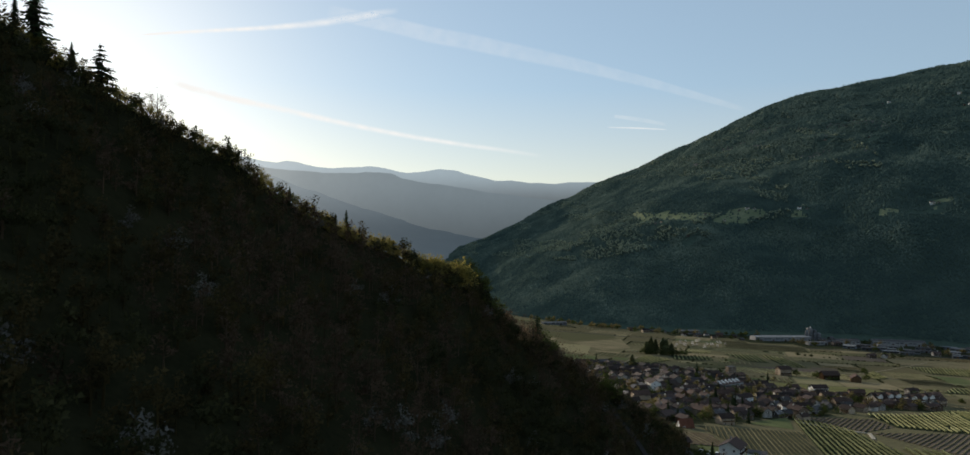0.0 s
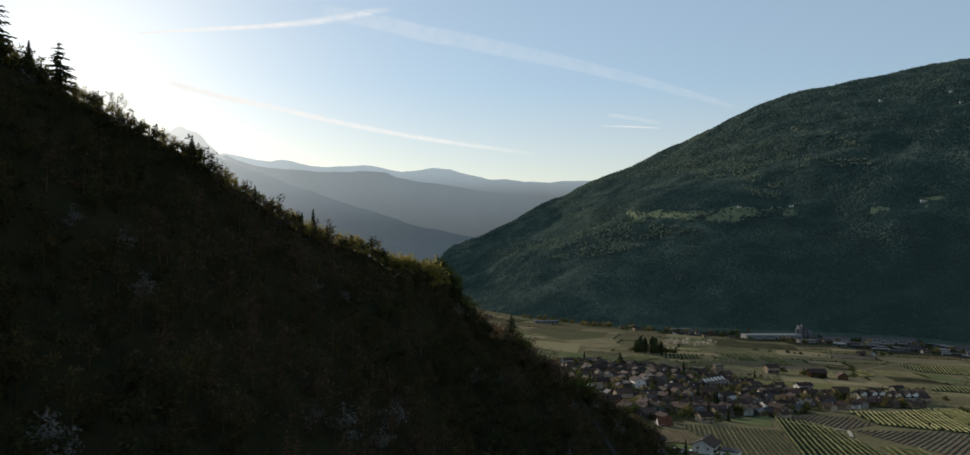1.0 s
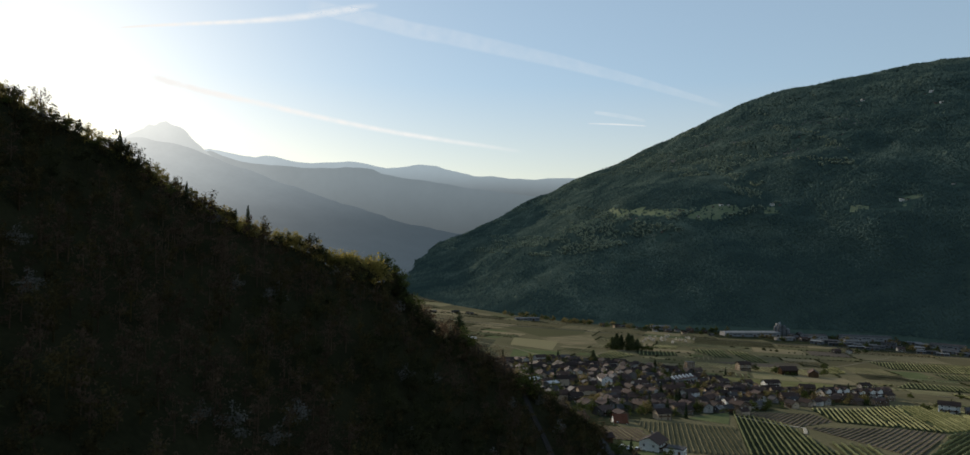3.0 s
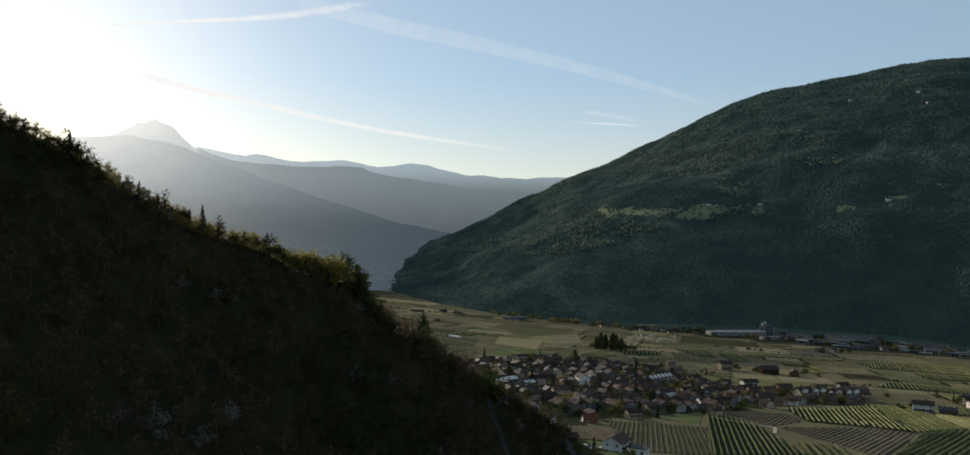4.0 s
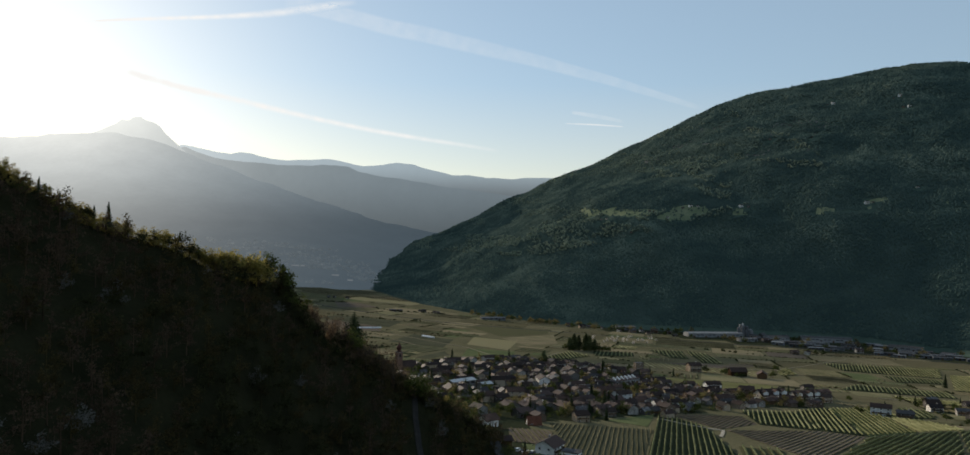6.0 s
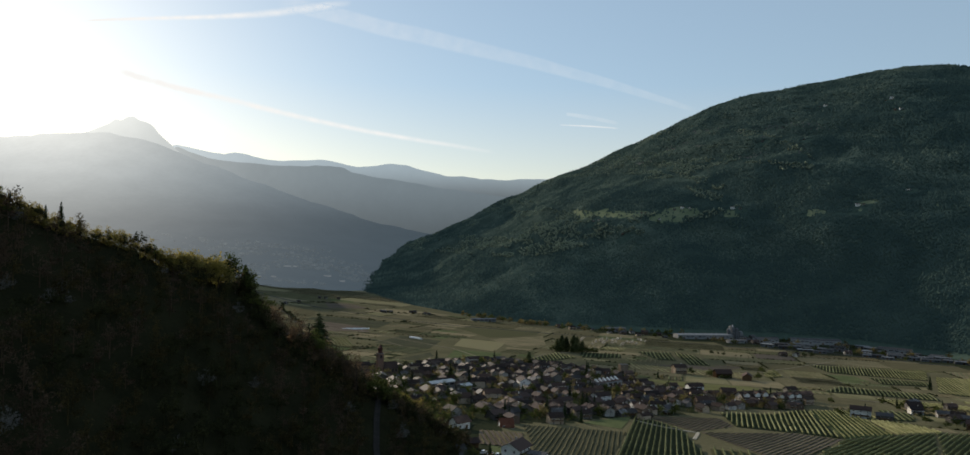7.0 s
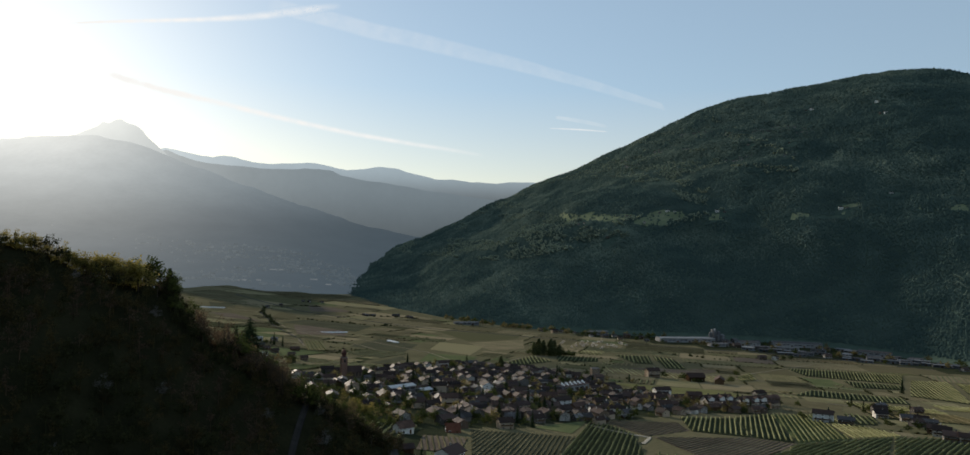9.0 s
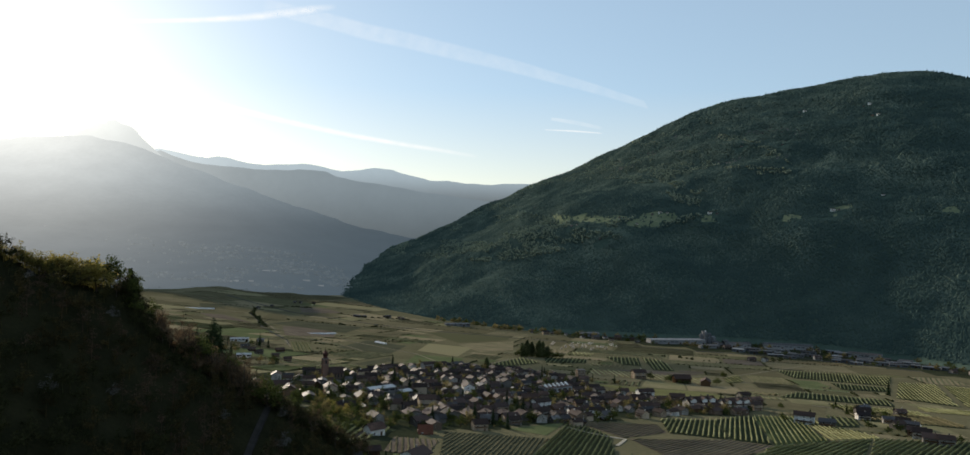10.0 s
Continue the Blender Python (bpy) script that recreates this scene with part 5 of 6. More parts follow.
shed = make_house("shed", 8, 5, 2.6, 1.3, M_WOOD, M_ROOF_DARK, "dark timber shed with a dark roof", "outbuilding", 1, False)
shed.matrix_basis = pose(99, 362, float(land(99, 362)), 0, 0, 20)
red_house = make_house("house", 8, 8, 1.3, 4.2, M_WHITE, M_ROOF_ORANGE, "low white house with a steep red-brown tiled roof", "house", 1, False, 0.3)
red_house.matrix_basis = pose(122, 444, float(land(122, 444)) - 0.6, 0, 0, 6)
cottage = make_house("cottage", 9, 7, 4.0, 2.4, M_WHITE, M_ROOF, "small white cottage by the village street", "house", 1, False)
cottage.matrix_basis = pose(95, 426, float(land(95, 426)), 0, 0, 40)
for x, y in ((120, 350), (129, 343), (99, 362), (122, 444), (95, 426)):
    filled.append((x, y, 8))

# a square block and houses behind the village
block = make_house("apartment_tower", 13, 12, 16, 0, M_WALL_WARM, M_ROOF_GREY, "tall square ochre apartment block with a flat roof", "apartment block", 5, False, flat=True)
block.matrix_basis = pose(293, 912, float(land(293, 912)), 0, 0, 8) @ Matrix.Scale(0.72, 4)
filled.append((293, 912, 12))
for k, x, y, turn, s in ((2, 378, 972, 10, 1.35), (6, 427, 952, 4, 1.6), (6, 452, 936, 70, 1.4), (0, 690, 1382, 10, 1.3), (1, 720, 1395, 40, 1.2), (2, 430, 733, 12, 1.1), (0, 446, 800, 10, 1.1), (5, 428, 626, -30, 1.1), (0, 520, 704, -10, 1.2),
                         (4, 541, 740, 20, 1.1), (1, 566, 720, 0, 1.1), (0, 493, 572, -35, 1.2), (3, 520, 640, -38, 1.1), (1, 490, 540, -20, 1.2), (5, 230, 572, 10, 0.85), (5, 248, 586, -12, 0.8), (0, 196, 550, 8, 1.0), (3, 290, 680, 15, 1.1),
                         (5, 328, 750, 10, 1.1), (2, 350, 718, -8, 1.1), (3, 300, 642, 5, 1.1),
                         (9, 505, 676, -14, 1.1), (4, 517, 655, -20, 1.0), (1, 506, 625, 10, 1.1), (4, 520, 628, -30, 1.0), (4, 440, 612, -24, 1.1), (10, 497, 585, -35, 1.2), (9, 484, 547, -30, 1.2)):
    put(k, x, y, turn, s * 0.78)


def apartments(x, y, turn, w, label):
    """A long apartment house: pale walls, a broad brown roof, white cross gables, balconies."""
    ob = empty("apartment_house")
    bm = bmesh.new()
    prism(bm, [(-6, -3), (6, -3), (6, 6.0), (0.5, 10.2), (-6, 6.0)], -w / 2, w / 2)
    bmesh.ops.rotate(bm, verts=bm.verts, matrix=Matrix.Rotation(radians(90), 3, "Z"))
    part("wall", bm, M_PALE, ob)
    for sgn, low in ((-1, 5.2), (1, 5.6)):
        bm = bmesh.new()
        prism(bm, [(0.5, 10.25), (sgn * 7.4, low), (sgn * 7.4, low + 0.3), (0.5, 10.6)], -w / 2 - 0.8, w / 2 + 0.8)
        bmesh.ops.rotate(bm, verts=bm.verts, matrix=Matrix.Rotation(radians(90), 3, "Z"))
        part("roof", bm, M_ROOF, ob)
    for gx, gw in ((-w * 0.36, 5.5), (w * 0.05, 5.0), (w * 0.34, 5.5)):
        bm = bmesh.new()
        prism(bm, [(gx - gw / 2, 4.5), (gx + gw / 2, 4.5), (gx + gw / 2, 8.6), (gx, 10.0), (gx - gw / 2, 8.6)], -6.4, 1)
        gable = part("cross_gable", bm, M_WHITE, ob, "white plastered cross gable")
        bm = bmesh.new()
        for sgn in (-1, 1):
            prism(bm, [(gx, 10.05), (gx + sgn * (gw / 2 + 0.5), 8.4), (gx + sgn * (gw / 2 + 0.5), 8.65), (gx, 10.35)], -6.9, 1.4)
        part("gable_roof", bm, M_ROOF, gable)
    first = None
    n = int(w / 5)
    for fl in range(2):
        bm = bmesh.new()
        z = fl * 2.85 + 0.1
        box(bm, -w / 2 + 0.5, w / 2 - 0.5, -7.2, -6.003, z - 0.15, z)
        slab = part("balcony", bm, M_PALE, ob)
        bm = bmesh.new()
        box(bm, -w / 2 + 0.5, w / 2 - 0.5, -7.2, -7.1, z + 0.003, z + 0.9)
        part("railing", bm, M_PALE if fl == 0 else M_WOOD, slab)
        for i in range(n):
            q = (-w / 2 + w * (i + 0.5) / n, -6, z + 1.4, "y-")
            first = window(ob, *q[:3], 1.4, 1.7, "y-") if first is None else (same_window(first, *q), first)[1]
        same_window(first, -w / 2, 0, z + 1.5, "x-")
        same_window(first, w / 2, 0, z + 1.5, "x+")
    for i in (-0.3, 0.1, 0.35):
        bm = bmesh.new()
        box(bm, i * w - 0.5, i * w + 0.5, 1.5, 2.4, 8.6, 11.6)
        part("chimney", bm, M_WALL, ob)
    ob.matrix_basis = pose(x, y, float(land(x, y)), 0, 0, turn)
    filled.extend([(x - w / 4, y, 9), (x + w / 4, y, 9)])
    return tagged(ob, label, "apartment house", "apartment houses")


M_PALE = surface("pale_ochre_plaster", (0.26, 0.235, 0.2), (0.5, 0.46, 0.4), 0.3, 2.5)
apartments(362, 690, 16, 28, "long pale apartment house with a broad brown roof")
apartments(397, 699, 16, 28, "long pale apartment house with a broad brown roof")
for i in range(7):
    x, y = 112 + 12.5 * i, 503 + 5.4 * i
    put(9, x, y, 113 + (i % 2) * 4, 0.8)

# the church
church = empty("church")
bm = bmesh.new()
box(bm, -3, 3, -3, 3, -3, 21.5)
tower = part("tower", bm, M_STONE, church, "square stone bell tower")
bm = bmesh.new()
box(bm, -3.35, 3.35, -3.35, 3.35, 21.5, 22.1)
box(bm, -3.2, 3.2, -3.2, 3.2, 15.6, 15.95)
part("cornice", bm, M_WALL, tower)
for i, side in enumerate(("y-", "x+", "x-", "y+")):
    bm = bmesh.new()
    box(bm, -0.9, 0.9, -3.06, -3.003, 16.8, 20.2)
    part("belfry_opening", bm, M_GLASS, tower).matrix_basis = pose(0, 0, 0, 0, 0, 90 * i)
bm = bmesh.new()
lathe(bm, [(2.9, 22.1), (3.0, 22.8), (2.2, 23.6), (2.1, 24.6), (2.7, 25.6), (2.9, 26.6), (2.4, 27.8), (1.4, 28.9), (0.6, 30.2), (0.25, 31.8), (0.06, 34.0)], 10)
part("onion_dome", bm, M_COPPER, church, "dark copper onion dome with a spire")
bm = bmesh.new()
prism(bm, [(-5, -3), (5, -3), (5, 6.5), (0, 12), (-5, 6.5)], 3.2, 19)
part("nave", bm, M_WALL_WARM, church)
for s in (-1, 1):
    bm = bmesh.new()
    prism(bm, [(0, 12.05), (s * 5.7, 5.8), (s * 5.7, 6.15), (0, 12.45)], 2.9, 19.4)
    part("roof", bm, M_ROOF_DARK, church)
for s in (-1, 1):
    for k in range(4):
        bm = bmesh.new()
        box(bm, s * 5.0 - 0.12, s * 5.0 + 0.12, 5.5 + 3.5 * k, 6.7 + 3.5 * k, 2.2, 5.6)
        part("nave_window", bm, M_GLASS, church)
church.matrix_basis = pose(22, 722, float(land(22, 722)) - 1.0, 0, 0, -62) @ Matrix.Scale(0.88, 4)
tagged(church, "village church with a square tower and dark onion dome", "church")
filled += [(22, 722, 9), (38, 730, 10)]


def hall(x, y, turn, w, d, h, label, wallm=M_CONCRETE, roofm=M_METAL_ROOF, name="hall", bays=4, rise=1.2):
    """A long low hall: walls, shallow roof, doors and a band of windows."""
    ob = empty(name)
    bm = bmesh.new()
    prism(bm, [(-d / 2, -3), (d / 2, -3), (d / 2, h), (0, h + rise), (-d / 2, h)], -w / 2, w / 2)
    bmesh.ops.rotate(bm, verts=bm.verts, matrix=Matrix.Rotation(radians(90), 3, "Z"))
    part("wall", bm, wallm, ob)
    for s in (-1, 1):
        bm = bmesh.new()
        o = d / 2 + 0.5
        sl = rise / (d / 2)
        prism(bm, [(0, h + rise + 0.03), (s * o, h + rise - sl * o + 0.03), (s * o, h + rise - sl * o + 0.3), (0, h + rise + 0.3)], -w / 2 - 0.5, w / 2 + 0.5)
        bmesh.ops.rotate(bm, verts=bm.verts, matrix=Matrix.Rotation(radians(90), 3, "Z"))
        part("roof", bm, roofm, ob)
    for i in range(bays):
        xx = -w / 2 + w * (i + 0.5) / bays
        bm = bmesh.new()
        if i % 3 == 1:
            box(bm, xx - 1.8, xx + 1.8, -d / 2 - 0.1, -d / 2 + 0.05, 0, min(4, h - 0.6))
            part("door", bm, M_WOOD, ob)
        else:
            box(bm, xx - w / bays * 0.38, xx + w / bays * 0.38, -d / 2 - 0.08, -d / 2 + 0.05, h * 0.5, h * 0.5 + 1.5)
            part("window", bm, M_GLASS, ob)
    ob.matrix_basis = pose(x, y, float(land(x, y)), 0, 0, turn)
    filled.append((x, y, w / 2))
    return tagged(ob, label, "hall")


hall(80, 634, 40, 24, 10, 5, "long village hall with a pale metal roof")
hall(100, 628, 40, 10, 8, 4.5, "small outbuilding with a pale metal roof", bays=3)
rooflit = hall(239, 752, 37, 34, 16, 6, "dark-roofed hall with a row of white rooflights", roofm=M_ROOF_DARK, bays=5)
# Opaque white paints in the glare that rooflight glass would reflect.
for i in range(6):
    bm = bmesh.new()
    prism(bm, [(-6.2, 6.25), (-1.2, 7.3), (-1.2, 9.2)], -14.5 + 5.6 * i, -12.6 + 5.6 * i)
    bmesh.ops.rotate(bm, verts=bm.verts, matrix=Matrix.Rotation(radians(90), 3, "Z"))
    part("rooflight", bm, M_WHITE, rooflit, "raised rooflight with its glare painted white")
for k, x, y, turn, s in ((4, -128, 1106, 8, 1.0), (4, -120, 990, 25, 1.1), (10, -104, 960, 5, 1.0), (0, -88, 930, 40, 1.0), (10, -62, 900, 10, 1.0), (6, -75, 985, 20, 1.0), (3, -40, 860, 15, 1.0)):
    put(k, x, y, turn, s * 0.66)

hall(-152, 1086, 12, 24, 10, 4, "low white house with a pale metal roof among dark trees", M_WHITE, name="low_house", bays=5)
hall(-90, 870, 14, 15, 8, 3.6, "small low house with a pale metal roof among dark trees", M_WHITE, name="low_house", bays=3)

# the village: houses set along its lanes
r = random.Random(21)
tries = 0
count = 0
far_houses = []
while count < 430 and tries < 20000:
    tries += 1
    x, y = r.uniform(-40, 445), r.uniform(445, 985)
    if not inside(x, y, VILLAGE):
        continue
    k = r.choices(range(11), [5, 5, 2, 4, 3, 0 if x < 150 else 2, 3, 4, 5, 4, 7])[0]
    s = r.uniform(0.6, 0.86)
    rad = 0.5 * s * (KINDS[k][1] + KINDS[k][2]) * 0.5
    if not free(x, y, rad * 0.95):
        continue
    filled.append((x, y, rad * 0.92))
    lane = 18 + 22 * float(value_noise(x, y, 130, 14))
    if y > 745 and r.random() < 0.8:
        far_houses.append((x, y, radians(lane + r.choice([0, 0, 90]) + r.uniform(-9, 9)), s * KINDS[k][1] / 2, s * KINDS[k][2] / 2, s * KINDS[k][3], s * KINDS[k][4]))
        count += 1
        continue
    settle_house(k, x, y, lane + r.choice([0, 0, 90]) + r.uniform(-9, 9) + r.choice([0, 180]), s)
    count += 1

# the houses at the far side of the village, too small to tell their parts
HV, HF, HM, hn = [], [], [], 0
for x, y, a, hw, hd, hh, hr in far_houses:
    pts = [(-hw, -hd, -2), (hw, -hd, -2), (hw, hd, -2), (-hw, hd, -2), (-hw, -hd, hh), (hw, -hd, hh), (hw, hd, hh), (-hw, hd, hh), (-hw, 0, hh + hr), (hw, 0, hh + hr)]
    o = 0.6
    k = hr / hd
    for sgn in (-1, 1):
        for up in (0.05, 0.3):
            pts += [(-hw - o, sgn * (hd + o), hh - k * o + up), (hw + o, sgn * (hd + o), hh - k * o + up), (hw + o, 0, hh + hr + up), (-hw - o, 0, hh + hr + up)]
    v = np.array(pts)
    v = np.c_[v[:, 0] * math.cos(a) - v[:, 1] * math.sin(a) + x, v[:, 0] * math.sin(a) + v[:, 1] * math.cos(a) + y, v[:, 2] + float(land(x, y))]
    f = [(0, 1, 5, 4), (2, 3, 7, 6), (1, 2, 6, 5), (3, 0, 4, 7), (5, 6, 9, 9), (7, 4, 8, 8)]
    m = [0] * 6
    for b in (10, 18):
        f += [(b, b + 1, b + 2, b + 3), (b + 4, b + 5, b + 6, b + 7), (b, b + 1, b + 5, b + 4), (b + 1, b + 2, b + 6, b + 5), (b + 3, b, b + 4, b + 7)]
        m += [1] * 5
    tri = []
    tm = []
    for q, mi in zip(f, m):
        tri.append(q[:3])
        tm.append(mi)
        if q[2] != q[3]:
            tri.append((q[0], q[2], q[3]))
            tm.append(mi)
    HV.append(v)
    HF.append(np.array(tri) + hn)
    HM += tm
    hn += len(v)
M_WALLS_FAR = surface("plaster_of_many_houses", (0.08, 0.075, 0.07), (0.6, 0.57, 0.52), 0.15, 1.5, per="island", third=(0.18, 0.166, 0.15), mid=0.64, high=0.9)
M_ROOFS_FAR = surface("tiles_of_many_houses", (0.024, 0.017, 0.015), (0.19, 0.115, 0.085), 0.2, 2.5, rough=0.65, per="island", third=(0.062, 0.042, 0.035), spec=0.08, mid=0.8, high=1.0)
tagged(new("far_houses", tri_mesh("far_houses", np.concatenate(HV), np.concatenate(HF), [M_WALLS_FAR, M_ROOFS_FAR], HM)), "pale plastered houses with brown roofs crowding the far side of the village", "houses", kind="stuff")

# trees in the village and on the plain
def village_tree(kind, k, x, y, s):
    plant(kind, k, x, y, float(land(x, y)) - 0.2, s, (x * 37 + y * 11) % 360, "in the village gardens", "village trees")


for x, y, s in ((247, 889, 1.0), (680, 932, 1.3), (70, 930, 0.9), (164, 500, 0.8), (196, 570, 0.75), (232, 560, 0.7), (128, 600, 0.75), (216, 700, 0.8)):
    village_tree("fir", 3 if s > 0.9 else 2, x, y, s * 1.15)
for x, y, s in ((254, 1216, 0.95), (262, 1222, 1.2), (270, 1226, 1.1), (281, 1222, 1.25), (288, 1230, 1.15), (296, 1226, 0.9)):
    village_tree("poplar", int(x) % 2, x, y, s)
for x, y, s in ((246, 1214, 1.2), (258, 1208, 1.0), (276, 1212, 0.9), (303, 1224, 1.5), (310, 1222, 1.3), (318, 1226, 1.1), (292, 1214, 1.0)):
    village_tree("green", int(x) % 2, x, y, s)
village_tree("poplar", 1, 184, 955, 0.7)
for i in range(34):
    x, y = 345 + 3.9 * i + r.uniform(-14, 14), 1475 + 2.2 * i + r.uniform(-75, 75)
    plant("pale", 0, x, y, float(land(x, y)) - 0.2, r.uniform(0.7, 1.1), x * 31 % 360, "in the orchards of the plain", "blossoming orchard trees")
for x, y, s in ((88, 689, 1.0), (104, 638, 0.85), (179, 580, 0.85), (185, 558, 0.7), (152, 499, 0.75), (242, 872, 0.85), (172, 484, 0.55), (142, 976, 0.7), (-122, 889, 1.6), (-108, 884, 0.8), (-176, 948, 0.9), (-114, 1042, 0.9), (-100, 1030, 0.7)):
    plant("fir", 5, x, y, float(land(x, y)) - 0.2, s, (x * 37) % 360, "in the village gardens", "village trees")
    filled.append((x, y, 2.5))
for x, y in ((199, 605), (204, 607), (209, 610), (214, 611), (219, 613), (225, 614), (230, 616), (59, 483), (65, 490), (112, 515), (96, 477), (52, 644), (170, 595), (58, 500), (48, 520), (70, 515)):
    village_tree("garden", int(x) % 4, x, y, 0.7 + (x % 5) * 0.07)
for x, y in ((514, 1043), (737, 1398), (748, 1392), (728, 1408), (470, 948), (410, 950), (392, 966)):
    village_tree("green", int(x) % 2, x, y, 1.15)
for x, y in ((63, 500), (68, 485), (57, 520), (71, 499), (43, 567)):
    village_tree("leafy", x % 4, x, y, 0.75)
placed = 0
tries = 0
while placed < 270 and tries < 9000:
    tries += 1
    x, y = r.uniform(-60, 460), r.uniform(430, 1000)
    if not inside(x, y, VILLAGE) or not free(x, y, 0.5):
        continue
    kind = r.choice(["garden", "green", "green", "bare", "garden", "green", "fir"])
    village_tree(kind, r.randrange(2, 4) if kind == "fir" else r.randrange(2 if kind == "green" else 4), x, y, r.uniform(0.55, 1.05))
    placed += 1
shrub_models = [joined(broadleaf(700 + k, 9, 3.4, 84, 0.72, limbs=3)) for k in range(3)]
garden = {"leafy": [], "green": []}
tries = 0
while sum(map(len, garden.values())) < 1050 and tries < 16000:
    tries += 1
    x, y = r.uniform(-60, 460), r.uniform(430, 1000)
    if inside(x, y, VILLAGE) and free(x, y, 0.2):
        garden[r.choice(["leafy", "green", "green", "green"])].append((r.randrange(2), x, y, float(land(x, y)) - 0.2, r.uniform(0.25, 0.6), r.uniform(0, 6.28)))
for i in range(160):
    x, y = r.uniform(50, 92), r.uniform(400, 560)
    if free(x, y, 0.5) and spur(x, y) < valley(x, y) + 3 and not any(inside(x, y, n[0]) for n in NEAR) and not near_line(x, y, [(97, 452), (86, 424), (90, 372), (98, 330)], 4):
        garden[r.choice(["leafy", "green", "green", "green", "green"])].append((r.randrange(2), x, y, float(land(x, y)) - 0.2, r.uniform(0.4, 0.8), r.uniform(0, 6.28)))
for kind, mat, label in (("leafy", M_GARDEN_LEAF, "olive-green garden shrubs and small trees between the houses"), ("green", M_LEAF_GREEN, "dark green garden shrubs and small trees between the houses")):
    tagged(mesh_part("garden_shrubs", *stamp(shrub_models, garden[kind]), mat), label, "shrubs", kind="stuff")
for x0, y0, n in ((-138, 944, 14), (-60, 820, 12), (-150, 1060, 10), (66, 436, 8), (60, 480, 9), (104, 322, 5), (40, 540, 12), (10, 590, 10), (432, 640, 7), (520, 705, 7), (492, 575, 7), (548, 742, 7), (436, 735, 8), (300, 905, 7), (432, 945, 9), (400, 700, 6), (330, 690, 6)):
    for i in range(n):
        x, y = x0 + r.gauss(0, 16), y0 + r.gauss(0, 20)
        if not free(x, y, 1) or near_line(x, y, SLOPE_ROAD, 4):
            continue
        kind = r.choice(["green", "green", "bare", "fir", "garden" if y0 > 800 else "green"])
        village_tree(kind, 2 if kind == "fir" else r.randrange(2), x, y, r.uniform(0.5, 0.9))

M_FOIL = surface("greenhouse_foil", (0.5, 0.51, 0.52), (0.75, 0.76, 0.77), 0.3, 2, rough=0.35, spec=0.3)


def greenhouse(x, y, turn, length, wide):
    """A low foil tunnel with hoops and closed ends."""
    ob = empty("greenhouse")
    arc = [(wide / 2 * math.cos(math.pi * k / 10), wide * 0.42 * math.sin(math.pi * k / 10)) for k in range(11)]
    bm = bmesh.new()
    prism(bm, arc, -length / 2, length / 2)
    part("foil_cover", bm, M_FOIL, ob)
    for k in range(int(length / 6) + 1):
        bm = bmesh.new()
        q = -length / 2 + 6 * k
        prism(bm, [(a * 1.015, b * 1.02) for a, b in arc], q - 0.08, q + 0.08)
        part("hoop", bm, M_ROOF_GREY, ob)
    ob.matrix_basis = pose(x, y, float(land(x, y)) + 0.1, 0, 0, turn)
    return tagged(ob, "long low greenhouse of pale foil on the plain", "greenhouse", "greenhouses on the plain")


# Added over pale strips on the plain; the third strip is a light lane.
for x, y, turn, length, wide in ((-90, 1376, -75, 58, 5), (27, 1271, -140, 28, 6), (-418, 1723, -99, 90, 5)):
    greenhouse(x, y, turn, length, wide)

M_CAR_PAINT = surface("car_paint", (0.06, 0.065, 0.075), (0.75, 0.75, 0.75), 0.5, 4, rough=0.25, bump=0, per="object", spec=0.5)
M_TYRE = surface("tyre_rubber", (0.012, 0.012, 0.012), (0.03, 0.03, 0.03), 1, 8)


def car(x, y, turn):
    """A parked car: body, glazed cabin, four wheels with rims."""
    ob = empty("car")
    bm = bmesh.new()
    prism(bm, [(-2.1, 0.35), (2.1, 0.35), (2.15, 0.75), (1.2, 0.95), (-1.9, 1.0), (-2.15, 0.8)], -0.85, 0.85)
    body = part("body", bm, M_CAR_PAINT, ob)
    bm = bmesh.new()
    prism(bm, [(-1.85, 1.0), (1.15, 0.96), (0.55, 1.42), (-1.45, 1.46)], -0.74, 0.74)
    part("cabin_glass", bm, M_GLASS, body)
    bm = bmesh.new()
    prism(bm, [(-1.4, 1.463), (0.5, 1.423), (0.45, 1.5), (-1.3, 1.53)], -0.7, 0.7)
    part("roof", bm, M_CAR_PAINT, body)
    for sx in (-1.3, 1.3):
        for sy in (-0.8, 0.8):
            bm = bmesh.new()
            prism(bm, [(sx + 0.32 * math.cos(k * math.pi / 6), 0.32 + 0.32 * math.sin(k * math.pi / 6)) for k in range(12)], sy - 0.11, sy + 0.11)
            wheel = part("wheel", bm, M_TYRE, ob)
            bm = bmesh.new()
            prism(bm, [(sx + 0.19 * math.cos(k * math.pi / 4), 0.32 + 0.19 * math.sin(k * math.pi / 4)) for k in range(8)], sy - 0.13, sy + 0.13)
            part("rim", bm, M_CONCRETE, wheel)
    m = Matrix.Translation((x, y, float(land(x, y)) + 0.25)) @ Matrix.Rotation(radians(turn), 4, "Z")
    ob.matrix_basis = m
    return tagged(ob, "small parked car beside the white house", "car", "parked cars")


for x, y, turn in ((105.5, 349, 62), (108.6, 347, 60), (111.8, 345, 64)):
    car(x, y, turn)

